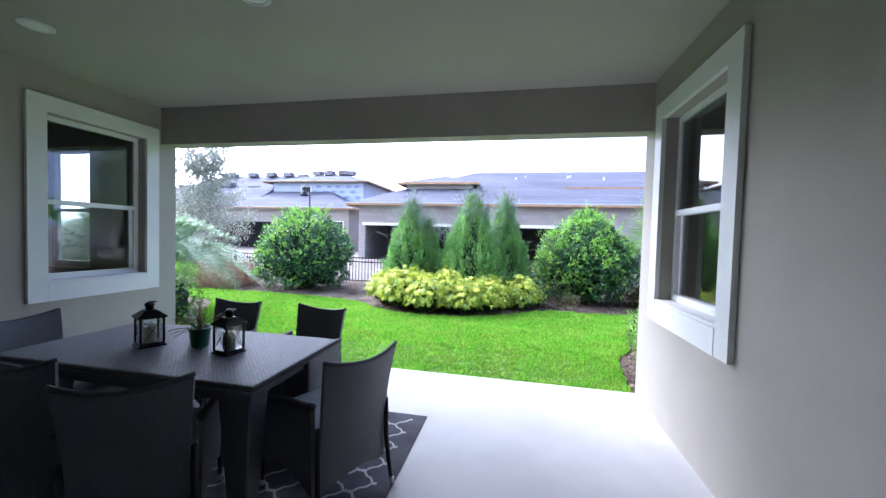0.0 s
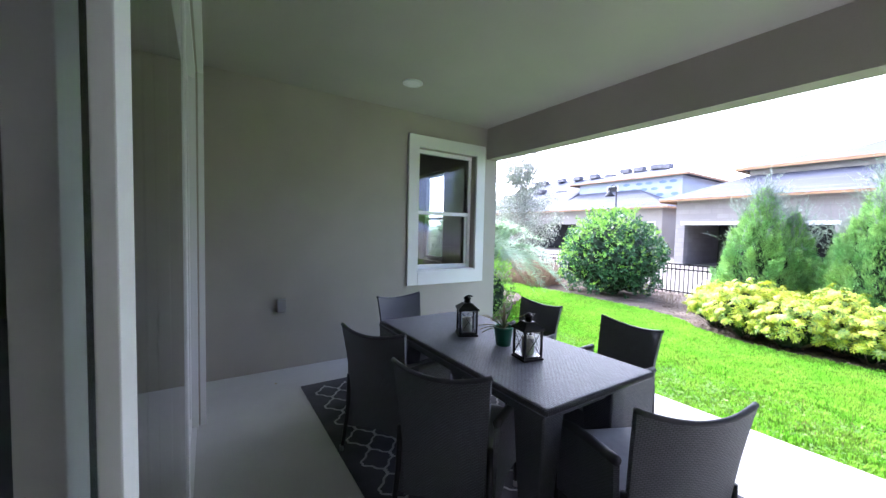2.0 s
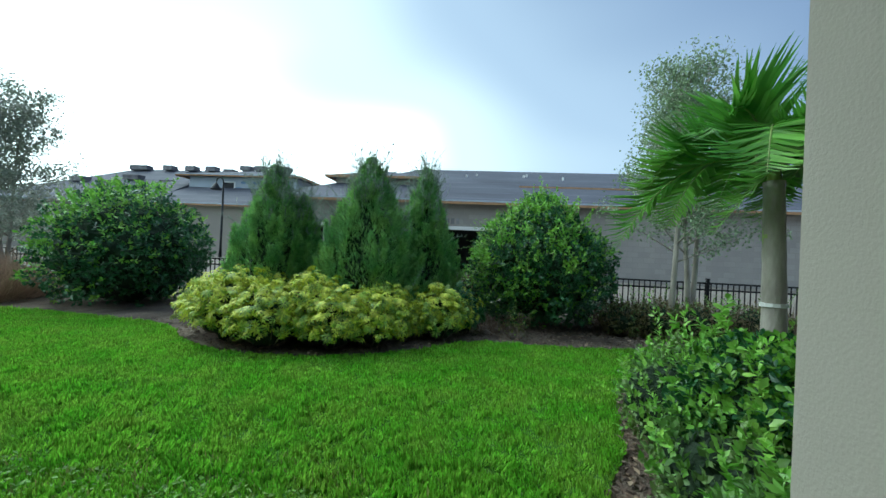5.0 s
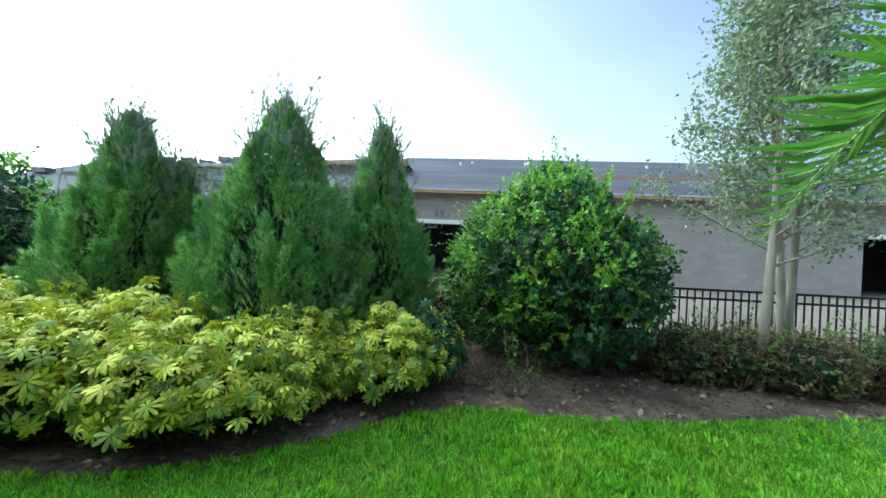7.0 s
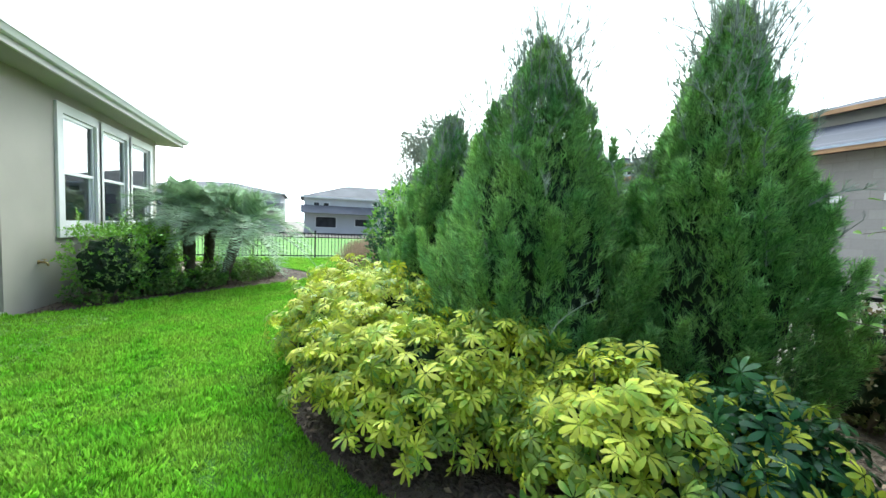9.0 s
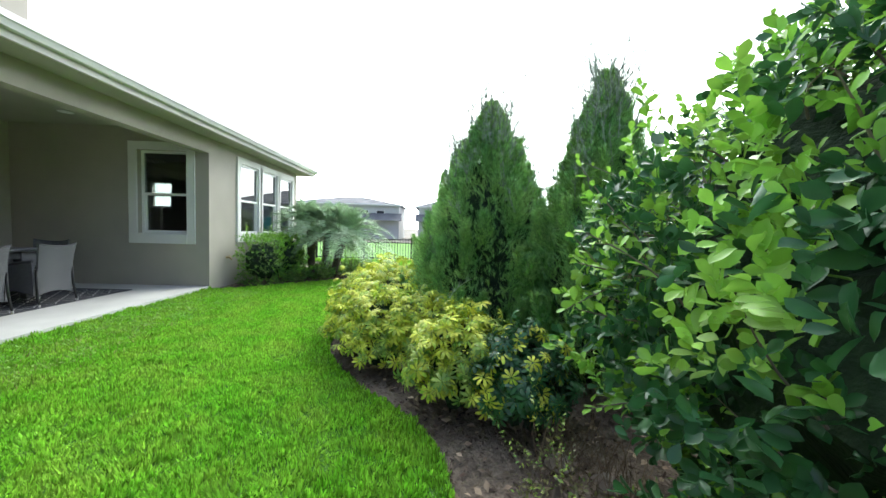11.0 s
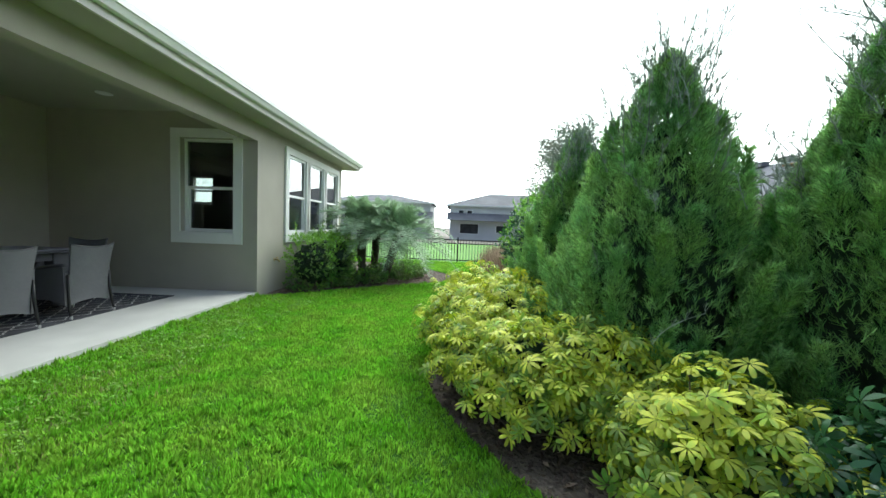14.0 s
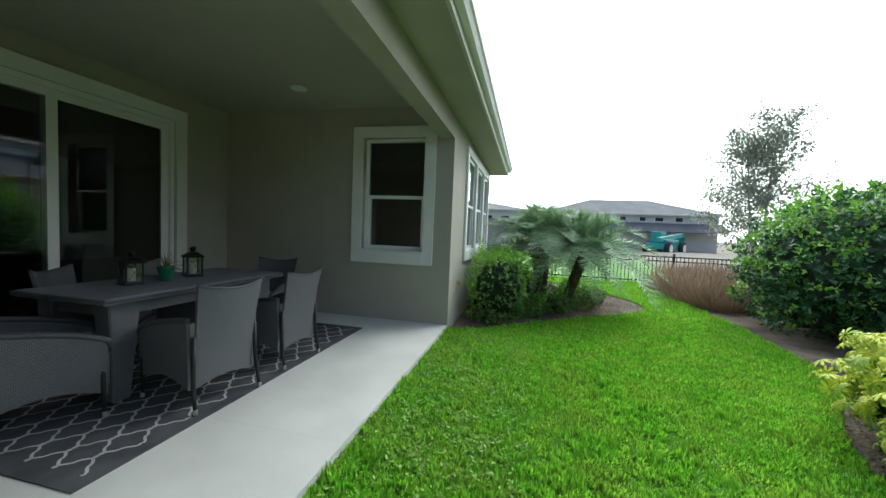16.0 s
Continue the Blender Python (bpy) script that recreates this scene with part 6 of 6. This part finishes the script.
two_storey(-36, 7.7, 22.5, 3.55, 0.34, [(8.8, 0.6, 1.6, 1.9), (12.6, 0.8, 1.5, 1.2), (14.3, 2.9, 3.25, 0.5), (16.0, 2.9, 3.25, 0.5), (17.3, 2.9, 3.25, 0.7), (19.0, 2.9, 3.25, 0.6), (8.6, 2.4, 3.0, 0.5), (9.5, 2.4, 3.0, 0.5)], "grey two-storey house with grey roof, far off")
two_storey(-36, -6.0, 5.6, 3.65, 0.22, [(-3.5, 1.2, 2.0, 1.0), (1.5, 2.4, 3.0, 0.8), (3.2, 2.4, 3.0, 0.8)], "grey two-storey house with grey roof, far off")


def telehandler():
    t = thing("telehandler", "teal construction telehandler parked on the site", "construction vehicle", pose(-33.0, 17.3, -0.1, 0, 0, 140))
    teal = material("teal_paint", (0.03, 0.36, 0.34), 0.4, scale=3, fine=30, bump=0.05, spread=0.1)
    rubber = material("tyre_rubber", (0.03, 0.03, 0.03), 0.85, scale=5, fine=40, bump=0.3, spread=0.15)
    part("chassis", boxes((-2.0, 2.0, -0.7, 0.7, 0.55, 1.05), (-1.6, 0.8, -0.75, -0.1, 1.05, 1.35), bevel=0.06), teal, t)
    part("cab", boxes((-0.9, 0.3, 0.05, 0.8, 1.05, 2.0), bevel=0.08), teal, t)
    part("cab_window", boxes((-0.75, 0.15, 0.801, 0.82, 1.35, 1.85), (0.301, 0.315, 0.15, 0.7, 1.35, 1.85)), INTERIOR_SHADE, t)
    bm = boxes((-2.3, 2.2, -0.2, 0.15, -0.18, 0.18), bevel=0.03)
    bmesh.ops.transform(bm, matrix=pose(0.1, -0.35, 1.55, 0, -6), verts=bm.verts)
    part("boom", bm, teal, t)
    part("fork_carriage", boxes((2.3, 2.4, -0.6, 0.4, 0.5, 1.6), (2.4, 3.3, -0.5, -0.4, 0.5, 0.56), (2.4, 3.3, 0.2, 0.3, 0.5, 0.56)), teal, t)
    for x in (-1.35, 1.35):
        for y in (-0.85, 0.85):
            w = part("wheel", lathe(bmesh.new(), [(0.35, -0.16), (0.55, -0.14), (0.6, -0.08), (0.6, 0.08), (0.55, 0.14), (0.35, 0.16)], 20), rubber, t, smooth=True)
            w.matrix_basis = pose(x, y, 0.62, 90)
            part("rim", lathe(bmesh.new(), [(0.3, -0.165), (0.34, -0.17), (0.34, 0.17), (0.3, 0.175)], 16), TRIM, w)


telehandler()

# ---- mulch and lawn ----
def chips(name, poly, box_, n, seed, parent_label):
    rng = np.random.default_rng(seed)
    x, y = rng.uniform(box_[0], box_[1], n), rng.uniform(box_[2], box_[3], n)
    ok = inside(poly, x, y)
    x, y = x[ok], y[ok]
    m = len(x)
    p = np.stack([x, y, np.full(m, LAWN_Z - 0.012) + rng.uniform(0, 0.015, m)], 1)
    v = [(-0.18, 0, 0), (0.2, 0.05, 0), (0.15, 1, 0), (-0.12, 0.9, 0), (0, 0.5, 0.16)]
    f = [(0, 1, 4), (1, 2, 4), (2, 3, 4), (3, 0, 4)]
    ax = rng.normal(size=(m, 3)) * np.array([1, 1, 0.25])
    nr = np.array([0, 0, 1.0]) + 0.3 * rng.normal(size=(m, 3))
    ob = tri_mesh(name, *scatter(v, f, p, ax, nr, rng.uniform(0.014, 0.045, m)), MULCH)
    tagged(ob, parent_label, "mulch", kind="stuff")


chips("mulch", NORTH_POLY, (-3.4, 5.0, 7.9, 11.4), 9000, 1, "shredded brown bark mulch in the bed")
chips("mulch", EAST_POLY, (1.8, 3.2, 4.9, 8.2), 9000, 2, "shredded brown bark mulch beside the lawn")
chips("mulch", WEST_POLY, (-7.6, -3.5, 4.9, 8.0), 7000, 3, "shredded brown bark mulch beside the lawn")


def litter(name, poly, box_, n, seed, label):
    """Fallen leaves, curled, on the soil."""
    rng = np.random.default_rng(seed)
    x, y = rng.uniform(box_[0], box_[1], n), rng.uniform(box_[2], box_[3], n)
    ok = inside(poly, x, y)
    x, y = x[ok], y[ok]
    m = len(x)
    p = np.stack([x, y, np.full(m, LAWN_Z) + rng.uniform(0, 0.02, m)], 1)
    ax = rng.normal(size=(m, 3)) * np.array([1, 1, 0.3])
    nr = np.array([0, 0, 1.0]) + 0.45 * rng.normal(size=(m, 3))
    ob = tri_mesh(name, *scatter(SMALL_V, SMALL_F, p, ax, nr, rng.uniform(0.03, 0.075, m)), LITTER)
    tagged(ob, label, "leaf litter", kind="stuff")


LITTER = material("fallen_leaf", (0.34, 0.25, 0.17), 0.7, colour2=(0.13, 0.085, 0.055), scale=4, fine=60, bump=0.1, spread=0.25, island=0.6)
litter("fallen_leaves", NORTH_POLY, (-2.5, 5.2, 8.0, 10.9), 2600, 21, "fallen tan and brown leaves on the bed")
litter("fallen_leaves", EAST_POLY, (1.8, 3.2, 4.9, 8.2), 700, 22, "fallen tan and brown leaves on the mulch")


def turf(name, x0, x1, y0, y1, density, seed, width, height, mat=None, keep=None, label="dense blades of bright green mown grass"):
    """Grass blades in small tufts that lean together."""
    rng = np.random.default_rng(seed)
    n = int((x1 - x0) * (y1 - y0) * density)
    x, y = rng.uniform(x0, x1, n), rng.uniform(y0, y1, n)
    ok = inside(lawn_line, x, y)
    if keep is not None:
        ok &= keep(x, y, rng)
    x, y = x[ok], y[ok]
    m = len(x)
    tx = np.floor((x + 0.03 * np.sin(y * 31) + 0.02 * np.sin(x * 57 + y * 23)) / 0.075).astype(int)
    ty = np.floor((y + 0.03 * np.sin(x * 37) + 0.02 * np.sin(y * 61 - x * 19)) / 0.075).astype(int)
    table = rng.random((4, 4096))
    h = (tx * 73 + ty * 179 + (tx * ty) % 97) % 4096
    a = table[0][h] * 2 * math.pi + rng.normal(0, 0.9, m)
    lean = 0.25 + 1.1 * table[1][h] + rng.uniform(-0.1, 0.35, m)
    slow = 0.5 + 0.5 * np.sin(x * 2.3 + 1.7 * np.sin(y * 1.9)) * np.sin(y * 2.1 + 1.3 * np.sin(x * 1.4))
    tall = (0.55 + 0.65 * table[2][h]) * (0.8 + 0.3 * slow)
    p = np.stack([x, y, np.full(m, LAWN_Z - 0.004)], 1)
    ax = np.stack([np.cos(a) * lean, np.sin(a) * lean, np.ones(m)], 1)
    v = [(-width, 0, 0), (width, 0, 0), (0, 1, -0.3), (width * 0.8, 0.6, 0)]
    f = [(0, 1, 3), (0, 3, 2)]
    nr = np.stack([np.cos(a) * -1, np.sin(a) * -1, lean], 1)
    ob = tri_mesh(name, *scatter(v, f, p, ax, -nr, height * tall * rng.uniform(0.6, 1.25, m)), mat or GRASS)
    tagged(ob, label, "grass", kind="stuff")


def worn(x, y, rng):
    """The thin, yellowed patch in front of the slab."""
    d = ((x - 0.2) / 1.6) ** 2 + ((y - 5.7) / 0.55) ** 2
    return rng.random(len(x)) < np.clip(1.1 - d, 0, 1)


turf("lawn_grass", -5.2, 4.2, 4.93, 9.6, 12500, 5, 0.125, 0.045)
STRAW = material("straw", (0.44, 0.42, 0.15), 0.7, colour2=(0.30, 0.34, 0.10), scale=3, fine=40, bump=0, spread=0.15, translucent=0.3, island=0.35)
turf("lawn_edge_grass", -3.4, 1.87, 4.935, 5.0, 9000, 16, 0.10, 0.068, label="longer grass leaning over the edge of the slab")
turf("lawn_edge_grass", -3.4, 1.87, 5.0, 5.12, 6000, 17, 0.10, 0.056, label="longer grass beside the slab")
turf("dry_grass", -1.6, 1.9, 4.95, 6.5, 1300, 15, 0.08, 0.045, STRAW, worn, "yellowed dry blades in a worn patch of lawn")
turf("lawn_grass", -10.5, -5.2, 4.6, 9.3, 4200, 6, 0.10, 0.055)
turf("lawn_grass", 4.2, 9.0, 7.5, 10.1, 1200, 7, 0.10, 0.055)


WEED = material("weed_leaf", (0.25, 0.50, 0.075), 0.5, colour2=(0.33, 0.50, 0.10), scale=3, fine=40, bump=0, spread=0.15, translucent=0.4, island=0.35)


def weeds(n, seed):
    """Broad-leaved weeds in the turf along the slab."""
    rng = np.random.default_rng(seed)
    x, y = rng.uniform(-3.3, 1.7, n), YF + 0.03 + 1.0 * rng.random(n) ** 2.0
    p = np.repeat(np.stack([x, y, np.full(n, LAWN_Z + 0.02)], 1), 5, 0)
    m = len(p)
    ax = rng.normal(size=(m, 3)) * np.array([1, 1, 0.3]) + np.array([0, 0, 0.25])
    p = p + 0.02 * rng.normal(size=p.shape) * np.array([1, 1, 0.3])
    ob = tri_mesh("lawn_weeds", *scatter(SMALL_V, SMALL_F, p, ax, np.array([0, 0, 1.0]) + 0.4 * rng.normal(size=p.shape), rng.uniform(0.016, 0.036, m)), WEED)
    tagged(ob, "low broad-leaved weeds in the turf", "weeds", kind="stuff")


weeds(2200, 9)
